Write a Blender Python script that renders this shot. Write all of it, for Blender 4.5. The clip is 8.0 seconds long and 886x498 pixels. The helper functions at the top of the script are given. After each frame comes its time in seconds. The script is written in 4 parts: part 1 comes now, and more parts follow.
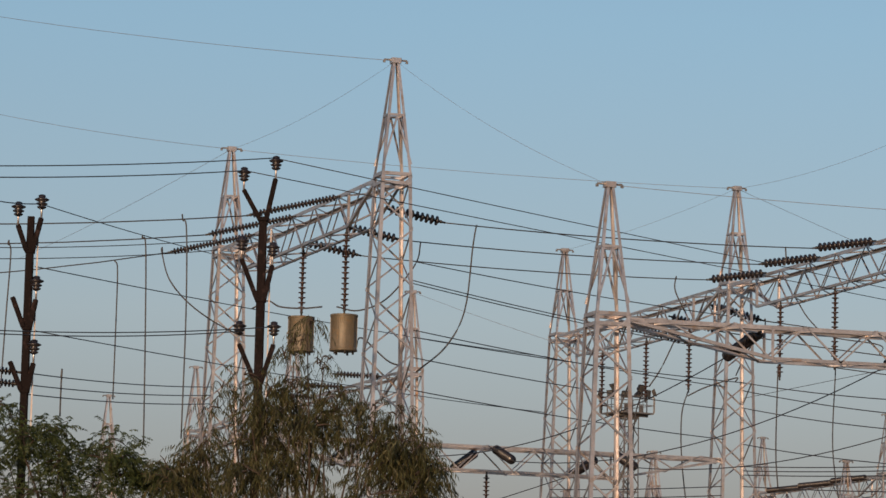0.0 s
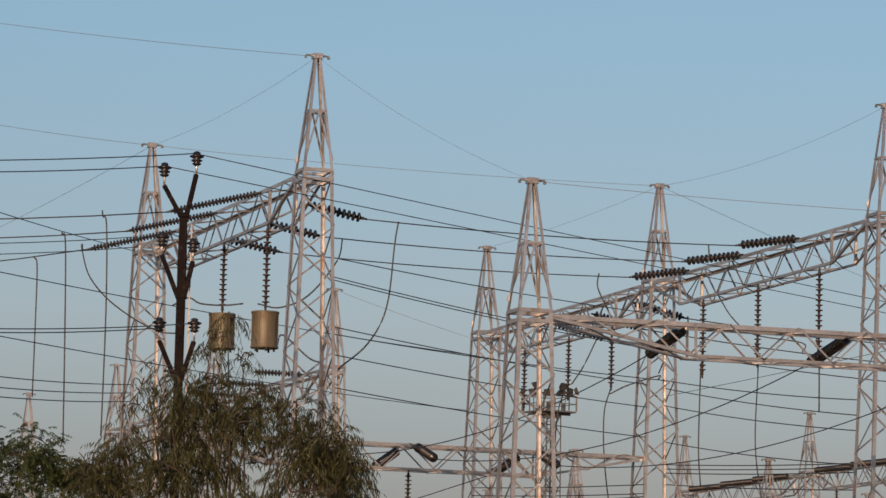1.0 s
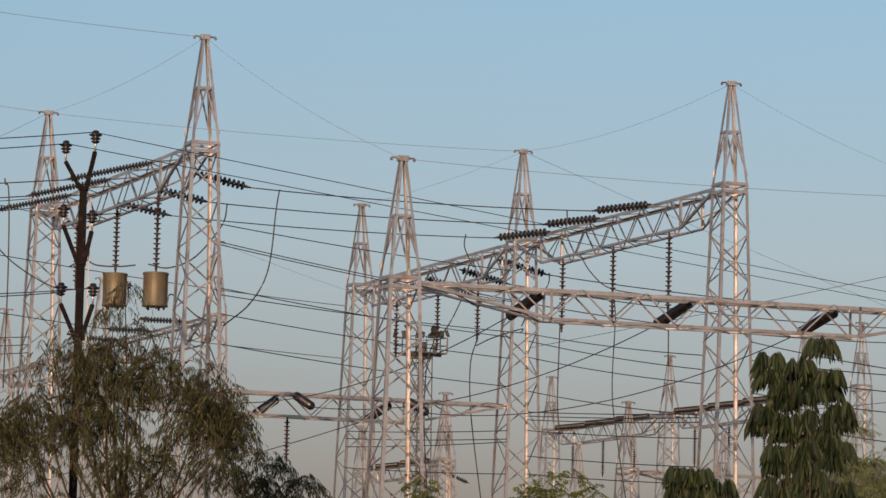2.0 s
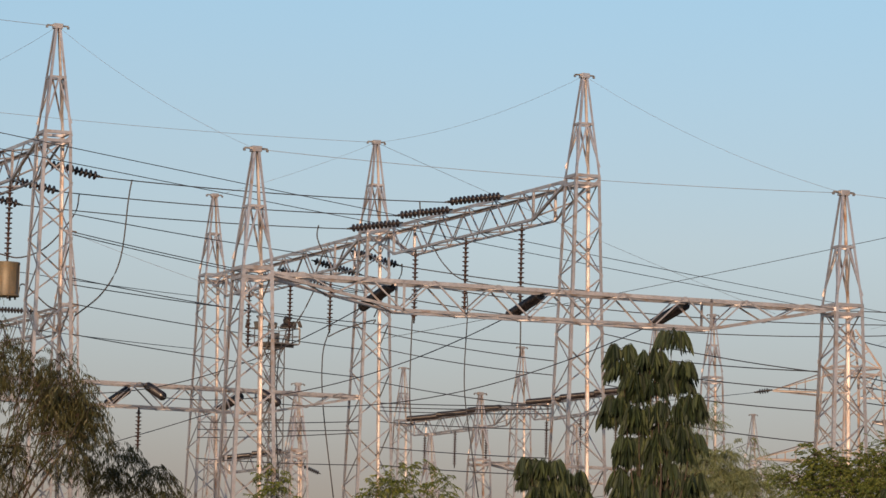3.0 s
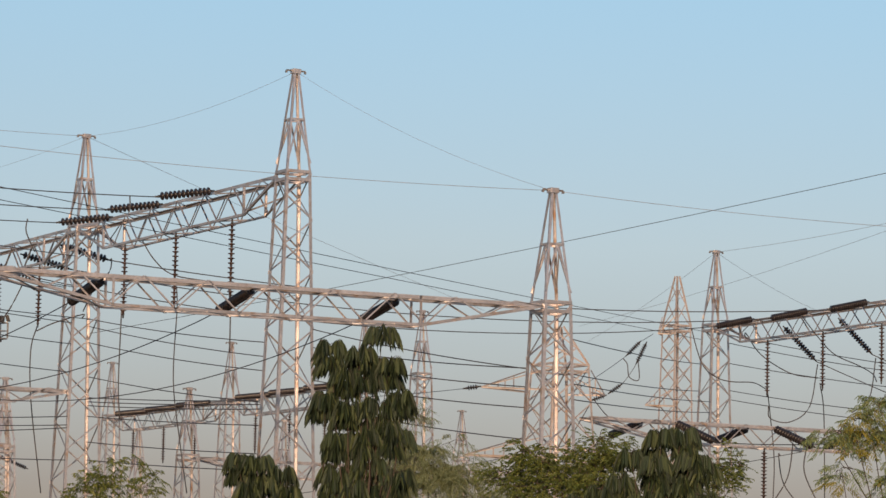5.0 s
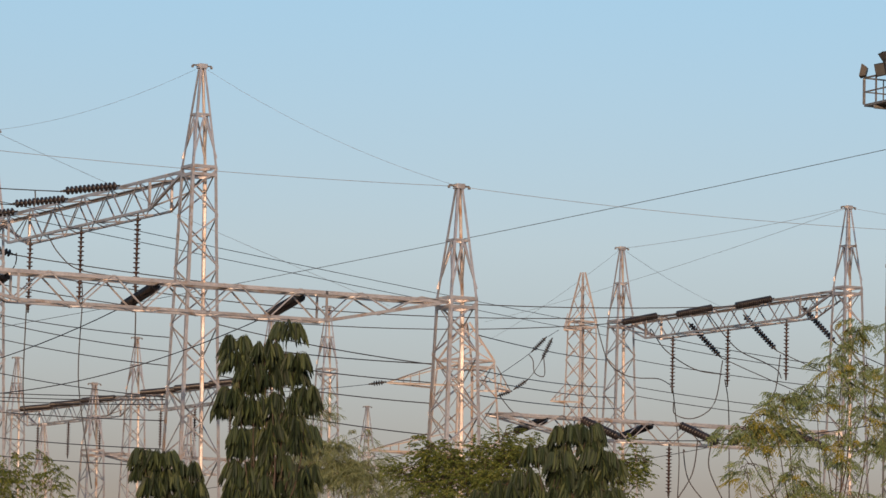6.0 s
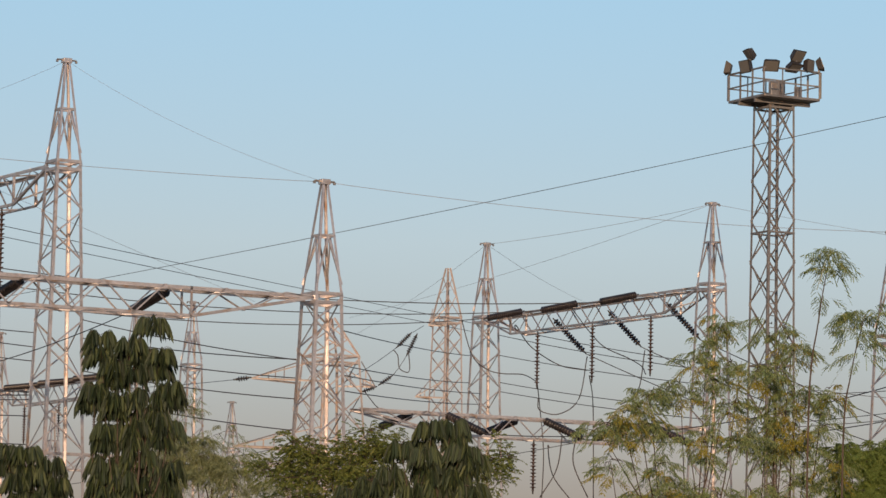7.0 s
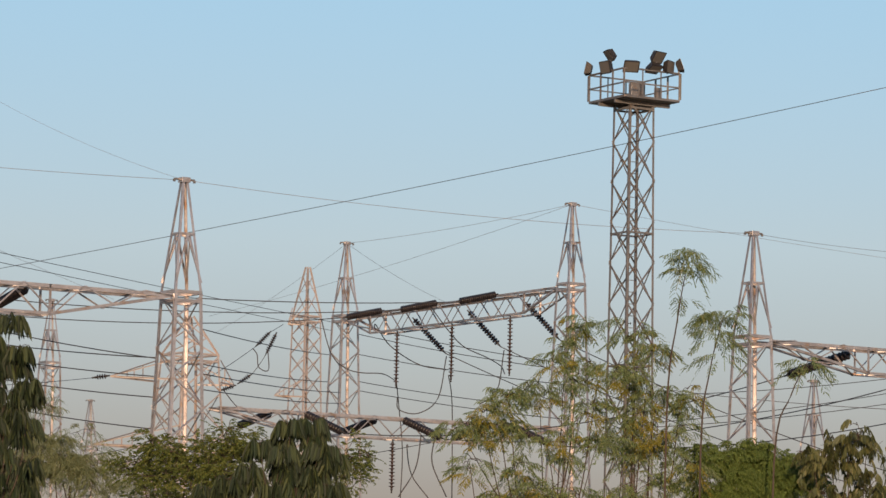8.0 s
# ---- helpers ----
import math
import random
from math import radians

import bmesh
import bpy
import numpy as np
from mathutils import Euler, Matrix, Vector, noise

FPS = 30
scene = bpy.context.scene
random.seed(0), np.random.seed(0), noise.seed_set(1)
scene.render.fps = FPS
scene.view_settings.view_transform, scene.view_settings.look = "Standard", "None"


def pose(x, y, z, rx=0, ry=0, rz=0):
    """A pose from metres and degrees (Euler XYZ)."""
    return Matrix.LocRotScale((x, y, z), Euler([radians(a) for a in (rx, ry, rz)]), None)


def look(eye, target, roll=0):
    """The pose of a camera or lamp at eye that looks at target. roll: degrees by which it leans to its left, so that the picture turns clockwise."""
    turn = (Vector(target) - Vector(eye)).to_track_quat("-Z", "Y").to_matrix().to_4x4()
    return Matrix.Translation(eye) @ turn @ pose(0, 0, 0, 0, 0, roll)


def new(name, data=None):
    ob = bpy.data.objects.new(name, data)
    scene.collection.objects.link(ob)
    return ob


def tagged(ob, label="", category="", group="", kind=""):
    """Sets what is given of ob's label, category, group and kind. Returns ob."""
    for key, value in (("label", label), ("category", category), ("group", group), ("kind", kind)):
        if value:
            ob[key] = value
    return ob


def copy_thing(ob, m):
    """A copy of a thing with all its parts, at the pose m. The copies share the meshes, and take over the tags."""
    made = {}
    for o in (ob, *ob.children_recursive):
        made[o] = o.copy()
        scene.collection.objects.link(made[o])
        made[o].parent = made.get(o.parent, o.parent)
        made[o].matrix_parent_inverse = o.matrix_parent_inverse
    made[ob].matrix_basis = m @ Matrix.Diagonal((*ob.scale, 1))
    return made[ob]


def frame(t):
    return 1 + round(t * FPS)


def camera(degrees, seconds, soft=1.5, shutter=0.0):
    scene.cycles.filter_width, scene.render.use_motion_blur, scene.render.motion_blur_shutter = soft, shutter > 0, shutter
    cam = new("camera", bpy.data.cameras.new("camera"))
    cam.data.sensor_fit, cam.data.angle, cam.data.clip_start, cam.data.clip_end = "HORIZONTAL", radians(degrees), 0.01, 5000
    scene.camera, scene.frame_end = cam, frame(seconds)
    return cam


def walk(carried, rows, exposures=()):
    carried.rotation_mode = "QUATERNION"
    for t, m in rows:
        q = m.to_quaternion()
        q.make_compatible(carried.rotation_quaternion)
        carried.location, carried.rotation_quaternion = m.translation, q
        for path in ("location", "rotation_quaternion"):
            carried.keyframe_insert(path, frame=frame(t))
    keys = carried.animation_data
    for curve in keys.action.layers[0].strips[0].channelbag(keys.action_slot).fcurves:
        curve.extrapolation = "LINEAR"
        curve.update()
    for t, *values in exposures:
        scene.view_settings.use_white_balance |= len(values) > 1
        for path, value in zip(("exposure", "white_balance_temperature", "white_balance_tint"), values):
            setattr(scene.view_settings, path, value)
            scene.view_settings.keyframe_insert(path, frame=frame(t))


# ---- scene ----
EYE, LENS = 1.6, 13.155
cam = camera(LENS, 8.0, soft=1.5)
# seconds, metres ahead of the standing point, heading, tilt, lean
PATH = [
    (0.0, 9.20, -6.305, 7.530, 1.450),
    (0.5, 9.70, -5.735, 7.620, 1.190),
    (1.0, 9.80, -5.137, 7.548, 1.360),
    (1.1, 9.60, -5.010, 7.468, 1.348),
    (1.2, 9.10, -4.820, 7.380, 1.337),
    (1.3, 8.00, -4.650, 7.274, 1.410),
    (1.4, 6.15, -4.370, 7.081, 1.343),
    (1.5, 4.15, -4.196, 6.900, 1.405),
    (1.6, 2.25, -3.995, 6.833, 1.400),
    (1.7, 0.70, -3.905, 6.709, 1.400),
    (2.0, 0.00, -3.240, 6.520, 1.380),
    (2.8, 0.00, -1.355, 6.410, 1.346),
    (3.0, 0.00, -1.027, 6.438, 1.354),
    (3.5, 0.00, -0.000, 6.535, 1.319),
    (4.0, 0.00, 0.945, 6.571, 1.251),
    (4.5, 0.00, 2.042, 6.541, 1.247),
    (5.0, 0.00, 3.320, 6.471, 1.254),
    (5.2, 0.00, 3.685, 6.463, 1.206),
    (6.3, 0.00, 5.233, 6.420, 1.205),
    (6.5, 0.00, 5.661, 6.408, 1.118),
    (7.0, 0.00, 6.756, 6.414, 1.158),
    (7.5, 0.00, 7.750, 6.425, 1.158),
    (8.0, 0.00, 8.858, 6.445, 1.213),
]
AHEAD = radians(-4.5)


def eye_pose(s, heading, tilt, lean):
    return pose(s * math.sin(AHEAD), s * math.cos(AHEAD), EYE, 90 + tilt, 0, -heading) @ pose(0, 0, 0, 0, 0, lean)


EXPOSURES = [(0.0, -0.37), (1.0, -0.37), (1.6, -0.36), (2.8, 0.0), (8.0, 0.0)]
walk(cam, [(t, eye_pose(s, h, p, r)) for t, s, h, p, r in PATH], EXPOSURES)

# ---- daylight: a low sun behind the camera, clear evening sky ----
SUN_EL, SUN_AZ = radians(8.0), radians(189)      # azimuth from +y, clockwise
HAZE = ((0.05, (0.655, 0.53, 0.70, 1)), (0.113, (0.945, 0.80, 0.87, 1)), (0.19, (0.965, 0.955, 1.0, 1)))
world = bpy.data.worlds.new("evening_sky")
scene.world = world
world.use_nodes = True
wn, wl = world.node_tree.nodes, world.node_tree.links
sky = wn.new("ShaderNodeTexSky")
sky.sky_type, sky.sun_disc = "NISHITA", False
sky.sun_elevation, sky.sun_rotation = SUN_EL, SUN_AZ
sky.air_density, sky.dust_density, sky.ozone_density = 1.0, 1.5, 2.0
hazy = wn.new("ShaderNodeMixRGB")               # evening haze: the low sky turns from blue to lilac grey
hazy.blend_type, hazy.inputs[0].default_value = "MULTIPLY", 1.0
way, parts, haze = wn.new("ShaderNodeTexCoord"), wn.new("ShaderNodeSeparateXYZ"), wn.new("ShaderNodeValToRGB")
wl.new(way.outputs["Generated"], parts.inputs[0])
wl.new(parts.outputs[2], haze.inputs[0])
haze.color_ramp.elements.new(0.113)
for e, (z, c) in zip(haze.color_ramp.elements, HAZE):
    e.position, e.color = z, c
wl.new(sky.outputs[0], hazy.inputs[1])
wl.new(haze.outputs[0], hazy.inputs[2])
wl.new(hazy.outputs[0], wn["Background"].inputs[0])
wn["Background"].inputs[1].default_value = 0.188
sun = new("sun", bpy.data.lights.new("sun", "SUN"))
sun.data.energy, sun.data.angle, sun.data.color = 5.0, radians(0.6), (1.0, 0.66, 0.41)
sun_from = Vector((math.sin(SUN_AZ) * math.cos(SUN_EL), math.cos(SUN_AZ) * math.cos(SUN_EL), math.sin(SUN_EL)))
sun.matrix_world = look(sun_from * 300, (0, 0, 0))


# ---- materials ----
def material(name, base, second, scale, rough, metal=0.0, bump=0.0, fine=8.0, spots=None, per_piece=0.0):
    m = bpy.data.materials.new(name)
    m.use_nodes = True
    n, l = m.node_tree.nodes, m.node_tree.links
    b = n["Principled BSDF"]
    geo = n.new("ShaderNodeNewGeometry")
    big, small = n.new("ShaderNodeTexNoise"), n.new("ShaderNodeTexNoise")
    big.inputs["Scale"].default_value, small.inputs["Scale"].default_value = scale, scale * fine
    big.inputs["Detail"].default_value, small.inputs["Detail"].default_value = 4, 5
    for t in (big, small):
        l.new(geo.outputs["Position"], t.inputs["Vector"])
    ramp = n.new("ShaderNodeValToRGB")
    ramp.color_ramp.elements[0].position, ramp.color_ramp.elements[1].position = 0.35, 0.65
    ramp.color_ramp.elements[0].color, ramp.color_ramp.elements[1].color = (*base, 1), (*second, 1)
    mixv = n.new("ShaderNodeMath")
    mixv.operation = "MULTIPLY_ADD"
    l.new(small.outputs[0], mixv.inputs[0])
    mixv.inputs[1].default_value = 0.4
    half = n.new("ShaderNodeMath")
    half.operation = "MULTIPLY"
    half.inputs[1].default_value = 0.6
    l.new(big.outputs[0], half.inputs[0])
    l.new(half.outputs[0], mixv.inputs[2])
    l.new(mixv.outputs[0], ramp.inputs[0])
    colour = ramp.outputs[0]
    if spots:
        sp = n.new("ShaderNodeTexNoise")
        sp.inputs["Scale"].default_value, sp.inputs["Detail"].default_value = scale * 2.5, 6
        l.new(geo.outputs["Position"], sp.inputs["Vector"])
        sr = n.new("ShaderNodeValToRGB")
        sr.color_ramp.elements[0].position, sr.color_ramp.elements[1].position = 0.56, 0.70
        l.new(sp.outputs[0], sr.inputs[0])
        mx = n.new("ShaderNodeMixRGB")
        l.new(sr.outputs[0], mx.inputs[0])
        l.new(colour, mx.inputs[1])
        mx.inputs[2].default_value = (*spots, 1)
        colour = mx.outputs[0]
    if per_piece:
        info = n.new("ShaderNodeObjectInfo")
        hsv = n.new("ShaderNodeHueSaturation")
        mr = n.new("ShaderNodeMapRange")
        mr.inputs[3].default_value, mr.inputs[4].default_value = 1 - per_piece, 1 + per_piece
        l.new(info.outputs["Random"], mr.inputs[0])
        l.new(mr.outputs[0], hsv.inputs["Value"])
        l.new(colour, hsv.inputs["Color"])
        colour = hsv.outputs[0]
    l.new(colour, b.inputs["Base Color"])
    b.inputs["Roughness"].default_value, b.inputs["Metallic"].default_value = rough, metal
    if bump:
        bp = n.new("ShaderNodeBump")
        bp.inputs["Strength"].default_value, bp.inputs["Distance"].default_value = bump, 0.02
        l.new(small.outputs[0], bp.inputs["Height"])
        l.new(bp.outputs[0], b.inputs["Normal"])
    return m


def leaf_material(name, colours, glow=0.35, rough=0.55):
    """Leaves: each island takes a colour of its own out of the ramp; some light passes through."""
    m = bpy.data.materials.new(name)
    m.use_nodes = True
    n, l = m.node_tree.nodes, m.node_tree.links
    b = n["Principled BSDF"]
    geo = n.new("ShaderNodeNewGeometry")
    ramp = n.new("ShaderNodeValToRGB")
    e = ramp.color_ramp.elements
    e[0].position, e[0].color = 0.0, (*colours[0], 1)
    e[1].position, e[1].color = 1.0, (*colours[-1], 1)
    for i, c in enumerate(colours[1:-1]):
        k = e.new((i + 1) / (len(colours) - 1))
        k.color = (*c, 1)
    l.new(geo.outputs["Random Per Island"], ramp.inputs[0])
    tr = n.new("ShaderNodeBsdfTranslucent")
    mix = n.new("ShaderNodeMixShader")
    mix.inputs[0].default_value = glow
    l.new(ramp.outputs[0], b.inputs["Base Color"])
    l.new(ramp.outputs[0], tr.inputs[0])
    b.inputs["Roughness"].default_value = rough
    l.new(b.outputs[0], mix.inputs[1])
    l.new(tr.outputs[0], mix.inputs[2])
    l.new(mix.outputs[0], n["Material Output"].inputs[0])
    return m


STEEL = material("galvanised_steel", (0.34, 0.325, 0.335), (0.52, 0.50, 0.51), 0.9, 0.40, 0.75, 0.15, 9, (0.36, 0.27, 0.21), 0.12)
# line-tower steel: distance haze and a softened sun glint put into colour and finish
DULL_STEEL = material("muted_line_steel", (0.27, 0.25, 0.25), (0.38, 0.35, 0.35), 0.9, 0.62, 0.25, 0.15, 9, (0.33, 0.25, 0.20), 0.12)
DARK_STEEL = material("painted_mast_steel", (0.15, 0.148, 0.15), (0.24, 0.235, 0.235), 1.2, 0.45, 0.6, 0.15, 9, (0.19, 0.15, 0.12), 0.12)
POLE_PAINT = material("dark_oxide_paint", (0.006, 0.004, 0.0045), (0.010, 0.007, 0.0075), 2.0, 0.85, 0.0, 0.2, 9, (0.03, 0.02, 0.02), 0.1)
POLE_PAINT.node_tree.nodes["Principled BSDF"].inputs["Specular IOR Level"].default_value = 0.12
PORCELAIN = material("brown_glazed_porcelain", (0.034, 0.023, 0.023), (0.055, 0.036, 0.034), 3.0, 0.3, 0.0, 0.0, 6, None, 0.25)
DARK_PORCELAIN = material("dark_glazed_porcelain", (0.011, 0.010, 0.013), (0.022, 0.020, 0.024), 3.0, 0.32, 0.0, 0.0, 6, None, 0.25)
CONDUCTOR = material("weathered_aluminium_cable", (0.035, 0.036, 0.042), (0.06, 0.062, 0.07), 4.0, 0.6, 0.3, 0.0, 6)
EARTH = material("galvanised_earth_wire", (0.16, 0.14, 0.14), (0.24, 0.21, 0.20), 4.0, 0.55, 0.3, 0.0, 6)
DRUM = material("coil_drum_lacquer", (0.095, 0.08, 0.055), (0.14, 0.12, 0.085), 2.5, 0.5, 0.2, 0.3, 9, (0.16, 0.11, 0.06))
LAMP_BODY = material("floodlight_housing", (0.022, 0.021, 0.022), (0.040, 0.038, 0.039), 3.0, 0.5, 0.3, 0.1, 6)
BARK = material("bark", (0.032, 0.024, 0.019), (0.062, 0.048, 0.038), 3.0, 0.9, 0.0, 0.6, 7)
SOIL = material("dry_ground", (0.20, 0.155, 0.105), (0.15, 0.14, 0.075), 0.08, 0.95, 0.0, 0.5, 14, (0.10, 0.11, 0.05))
CONCRETE = material("concrete_footing", (0.34, 0.32, 0.29), (0.42, 0.40, 0.37), 1.5, 0.9, 0.0, 0.4, 8)
glass = bpy.data.materials.new("floodlight_glass")
glass.use_nodes = True
glass.node_tree.nodes["Principled BSDF"].inputs["Base Color"].default_value = (0.09, 0.09, 0.088, 1)
glass.node_tree.nodes["Principled BSDF"].inputs["Roughness"].default_value = 0.3
glass.node_tree.nodes["Principled BSDF"].inputs["Metallic"].default_value = 0.0


# ---- building helpers ----
def mesh_from(name, verts, faces, mat, smooth=False):
    me = bpy.data.meshes.new(name)
    me.from_pydata([tuple(v) for v in verts], [], faces)
    me.materials.append(mat)
    if smooth:
        me.polygons.foreach_set("use_smooth", [True] * len(me.polygons))
    me.update()
    return me


def piece(name, me, parent, m=None, label=""):
    ob = new(name, me)
    ob.parent = parent
    if m is not None:
        ob.matrix_basis = m
    if label:
        ob["label"] = label
    return ob


def thing(name, label, category, group="", kind=""):
    return tagged(new(name), label, category, group, kind)


def angle_mesh(name, mat, t=0.16):
    """An angle bar one metre long and one metre wide, to be scaled: its heel on the axis, flanges along +x and +y."""
    prof = [(0, 0), (1, 0), (1, t), (t, t), (t, 1), (0, 1)]
    vs = [(x, y, z) for z in (0, 1) for x, y in prof]
    fs = [(i, (i + 1) % 6, 6 + (i + 1) % 6, 6 + i) for i in range(6)] + [(5, 4, 3, 0), (3, 2, 1, 0), (6, 9, 10, 11), (6, 7, 8, 9)]
    return mesh_from(name, vs, fs, mat)


def box_mesh(name, mat, bevel=0.06):
    bm = bmesh.new()
    bmesh.ops.create_cube(bm, size=1)
    if bevel:
        bmesh.ops.bevel(bm, geom=bm.edges[:], offset=bevel, segments=1, affect="EDGES")
    me = bpy.data.meshes.new(name)
    bm.to_mesh(me)
    bm.free()
    me.materials.append(mat)
    return me


def lathe(name, prof, mat, n=12, smooth=True):
    vs, fs = [], []
    for r, z in prof:
        vs += [(r * math.cos(2 * math.pi * i / n), r * math.sin(2 * math.pi * i / n), z) for i in range(n)]
    for j in range(len(prof) - 1):
        fs += [(j * n + i, j * n + (i + 1) % n, (j + 1) * n + (i + 1) % n, (j + 1) * n + i) for i in range(n)]
    fs += [tuple(range(n - 1, -1, -1)), tuple(range((len(prof) - 1) * n, len(prof) * n))]
    return mesh_from(name, vs, fs, mat, smooth)


ANGLE = angle_mesh("angle_bar", STEEL)
ANGLE_DULL = angle_mesh("angle_bar_dull", DULL_STEEL)
ANGLE_DARK = angle_mesh("angle_bar_dark", DARK_STEEL)
PLATE = box_mesh("plate", STEEL, 0.015)
PLATE_DARK = box_mesh("plate_dark", DARK_STEEL, 0.01)
FOOT = box_mesh("footing", CONCRETE, 0.04)


def bar(name, parent, p, q, size, inward, me=None):
    """An angle bar from p to q; one flange points along inward."""
    p, q = Vector(p), Vector(q)
    z = (q - p)
    length = z.length
    z.normalize()
    x = Vector(inward) - z * z.dot(Vector(inward))
    if x.length < 1e-4:
        x = z.orthogonal()
    x.normalize()
    y = z.cross(x)
    m = Matrix((x * size, y * size, z * length)).transposed().to_4x4()
    m.translation = p
    return piece(name, me or ANGLE, parent, m)


CORNERS = [(1, 1), (-1, 1), (-1, -1), (1, -1)]


def lattice(parent, z0, z1, w0, w1, leg, brace, ratio=1.05, me=None, ring=True, both=False):
    """Four legs from z0 to z1 and lacing on the four faces."""
    def corner(k, z):
        w = (w0 + (w1 - w0) * (z - z0) / (z1 - z0)) / 2
        sx, sy = CORNERS[k % 4]
        return Vector((sx * w, sy * w, z))
    inward = [(-1, 0, 0), (0, -1, 0), (1, 0, 0), (0, 1, 0)]
    for k in range(4):
        bar("leg", parent, corner(k, z0), corner(k, z1), leg, inward[k], me)
    zs = [z1]
    while zs[-1] > z0 + 0.6:
        w = w0 + (w1 - w0) * (zs[-1] - z0) / (z1 - z0)
        zs.append(zs[-1] - w * ratio)
    s = (z1 - z0) / (z1 - zs[-1])
    zs = [z1 - (z1 - z) * s for z in zs]
    for k in range(4):
        mid = (corner(k, z0) + corner(k + 1, z0)) / 2
        inn = Vector((-mid.x, -mid.y, 0)).normalized()
        for i in range(len(zs) - 1):
            a, b = (k, k + 1) if (i + k % 2) % 2 else (k + 1, k)
            off = -inn * 0.012
            bar("lacing_bar", parent, corner(a, zs[i]) + off, corner(b, zs[i + 1]) + off, brace, inn, me)
            if both:
                bar("lacing_bar", parent, corner(b, zs[i]) - off, corner(a, zs[i + 1]) - off, brace, inn, me)
        if ring:
            for zz in (z1, z1 - 0.28):
                bar("ring_bar", parent, corner(k, zz), corner(k + 1, zz), leg * 0.95, inn, me)


def support(x, y, z):
    """A plain lattice support that carries the end of a lower girder."""
    t = thing("lattice_support", "plain galvanised lattice support under the end of a girder", "tower", "girder supports")
    t.matrix_basis = pose(x, y, 0, 0, 0, YARD)
    lattice(t, 0.2, z, 1.6, 0.9, 0.12, 0.065)
    return t


def column(name, label, top_beam, peak, w_base, w_top, group):
    """A lattice gantry tower: tapered shaft, ring at the beams, slender earth-wire peak with a cap."""
    t = thing(name, label, "tower", group)
    lattice(t, 0.35, top_beam, w_base, w_top, 0.108, 0.048, 0.88)
    for sx, sy in CORNERS:
        piece("footing", FOOT, t, pose(sx * w_base / 2, sy * w_base / 2, 0.17) @ Matrix.Diagonal((0.6, 0.6, 0.4, 1)))
    tip = 0.2

    def pc(k, f):
        w = (w_top + (tip - w_top) * f) / 2
        sx, sy = CORNERS[k % 4]
        return Vector((sx * w, sy * w, top_beam + peak * f))
    inward = [(-1, 0, 0), (0, -1, 0), (1, 0, 0), (0, 1, 0)]
    for k in range(4):
        bar("peak_leg", t, pc(k, 0), pc(k, 1), 0.078, inward[k])
        inn = -(pc(k, 0) + pc(k + 1, 0))
        inn.z = 0
        inn.normalize()
        bar("peak_ring_bar", t, pc(k, 0.52), pc(k + 1, 0.52), 0.07, inn)
        mid = (pc(k, 0.52) + pc(k + 1, 0.52)) / 2
        bar("peak_brace", t, mid, pc(k, 0.1), 0.05, inn)
        bar("peak_brace", t, mid, pc(k + 1, 0.1), 0.05, inn)
    piece("cap_plate", PLATE, t, pose(0, 0, top_beam + peak + 0.03) @ Matrix.Diagonal((0.30, 0.28, 0.16, 1)))
    for sx in (-1, 1):
        piece("earth_wire_bracket", PLATE_DARK, t, pose(sx * 0.24, 0, top_beam + peak + 0.05) @ Matrix.Diagonal((0.24, 0.06, 0.05, 1)))
        piece("wire_clamp", PLATE_DARK, t, pose(sx * 0.36, 0, top_beam + peak + 0.0) @ Matrix.Diagonal((0.07, 0.06, 0.08, 1)))
    return t


def beam(p, q, width, depth, taper, end, group, label):
    """A square lattice girder whose underside rises towards both columns. p and q: its upper axis."""
    t = thing("lattice_girder", label, "girder", group)
    p, q = Vector(p), Vector(q)
    length = (q - p).length
    d = (q - p).normalized()
    t.matrix_basis = Matrix.Translation(p) @ d.to_track_quat("X", "Z").to_matrix().to_4x4()
    n = max(4, round(length / (depth * 1.1)))
    xs = [length * i / n for i in range(n + 1)]

    def drop(x):
        e = min(x, length - x)
        return depth * (end + (1 - end) * min(1, e / taper))
    hw = width / 2
    for s in (-1, 1):
        bar("top_chord", t, (0, s * hw, 0), (length, s * hw, 0), 0.12, (0, 0, -1) if s < 0 else (0, -1, 0))
        marks = [0, taper, length - taper, length]
        for a, b in zip(marks, marks[1:]):
            bar("bottom_chord", t, (a, s * hw, -drop(a)), (b, s * hw, -drop(b)), 0.09, (0, 1, 0) if s < 0 else (0, 0, 1))
        for i in range(n):
            a, b = xs[i], xs[i + 1]
            za, zb = (0, -drop(b)) if i % 2 else (-drop(a), 0)
            bar("side_lacing", t, (a, s * hw, za), (b, s * hw, zb), 0.045, (0, -s, 0))
        for x in marks[1:3]:
            bar("post", t, (x, s * hw, -drop(x)), (x, s * hw, 0), 0.08, (0, -s, 0))
    for i in range(n):
        s = 1 if i % 2 else -1
        bar("top_lacing", t, (xs[i], s * hw, -0.01), (xs[i + 1], -s * hw, -0.01), 0.048, (0, 0, -1))
        bar("bottom_lacing", t, (xs[i], -s * hw, -drop(xs[i])), (xs[i + 1], s * hw, -drop(xs[i + 1])), 0.048, (0, 0, 1))
    return t


# ---- ground ----
bm = bmesh.new()
bmesh.ops.create_grid(bm, x_segments=60, y_segments=60, size=2400)
for v in bm.verts:
    v.co.z = 0.0
ground_me = bpy.data.meshes.new("ground")
bm.to_mesh(ground_me)
bm.free()
ground_me.materials.append(SOIL)
tagged(new("ground", ground_me), "flat dry earth with sparse grass under the switchyard", "ground", kind="structure")

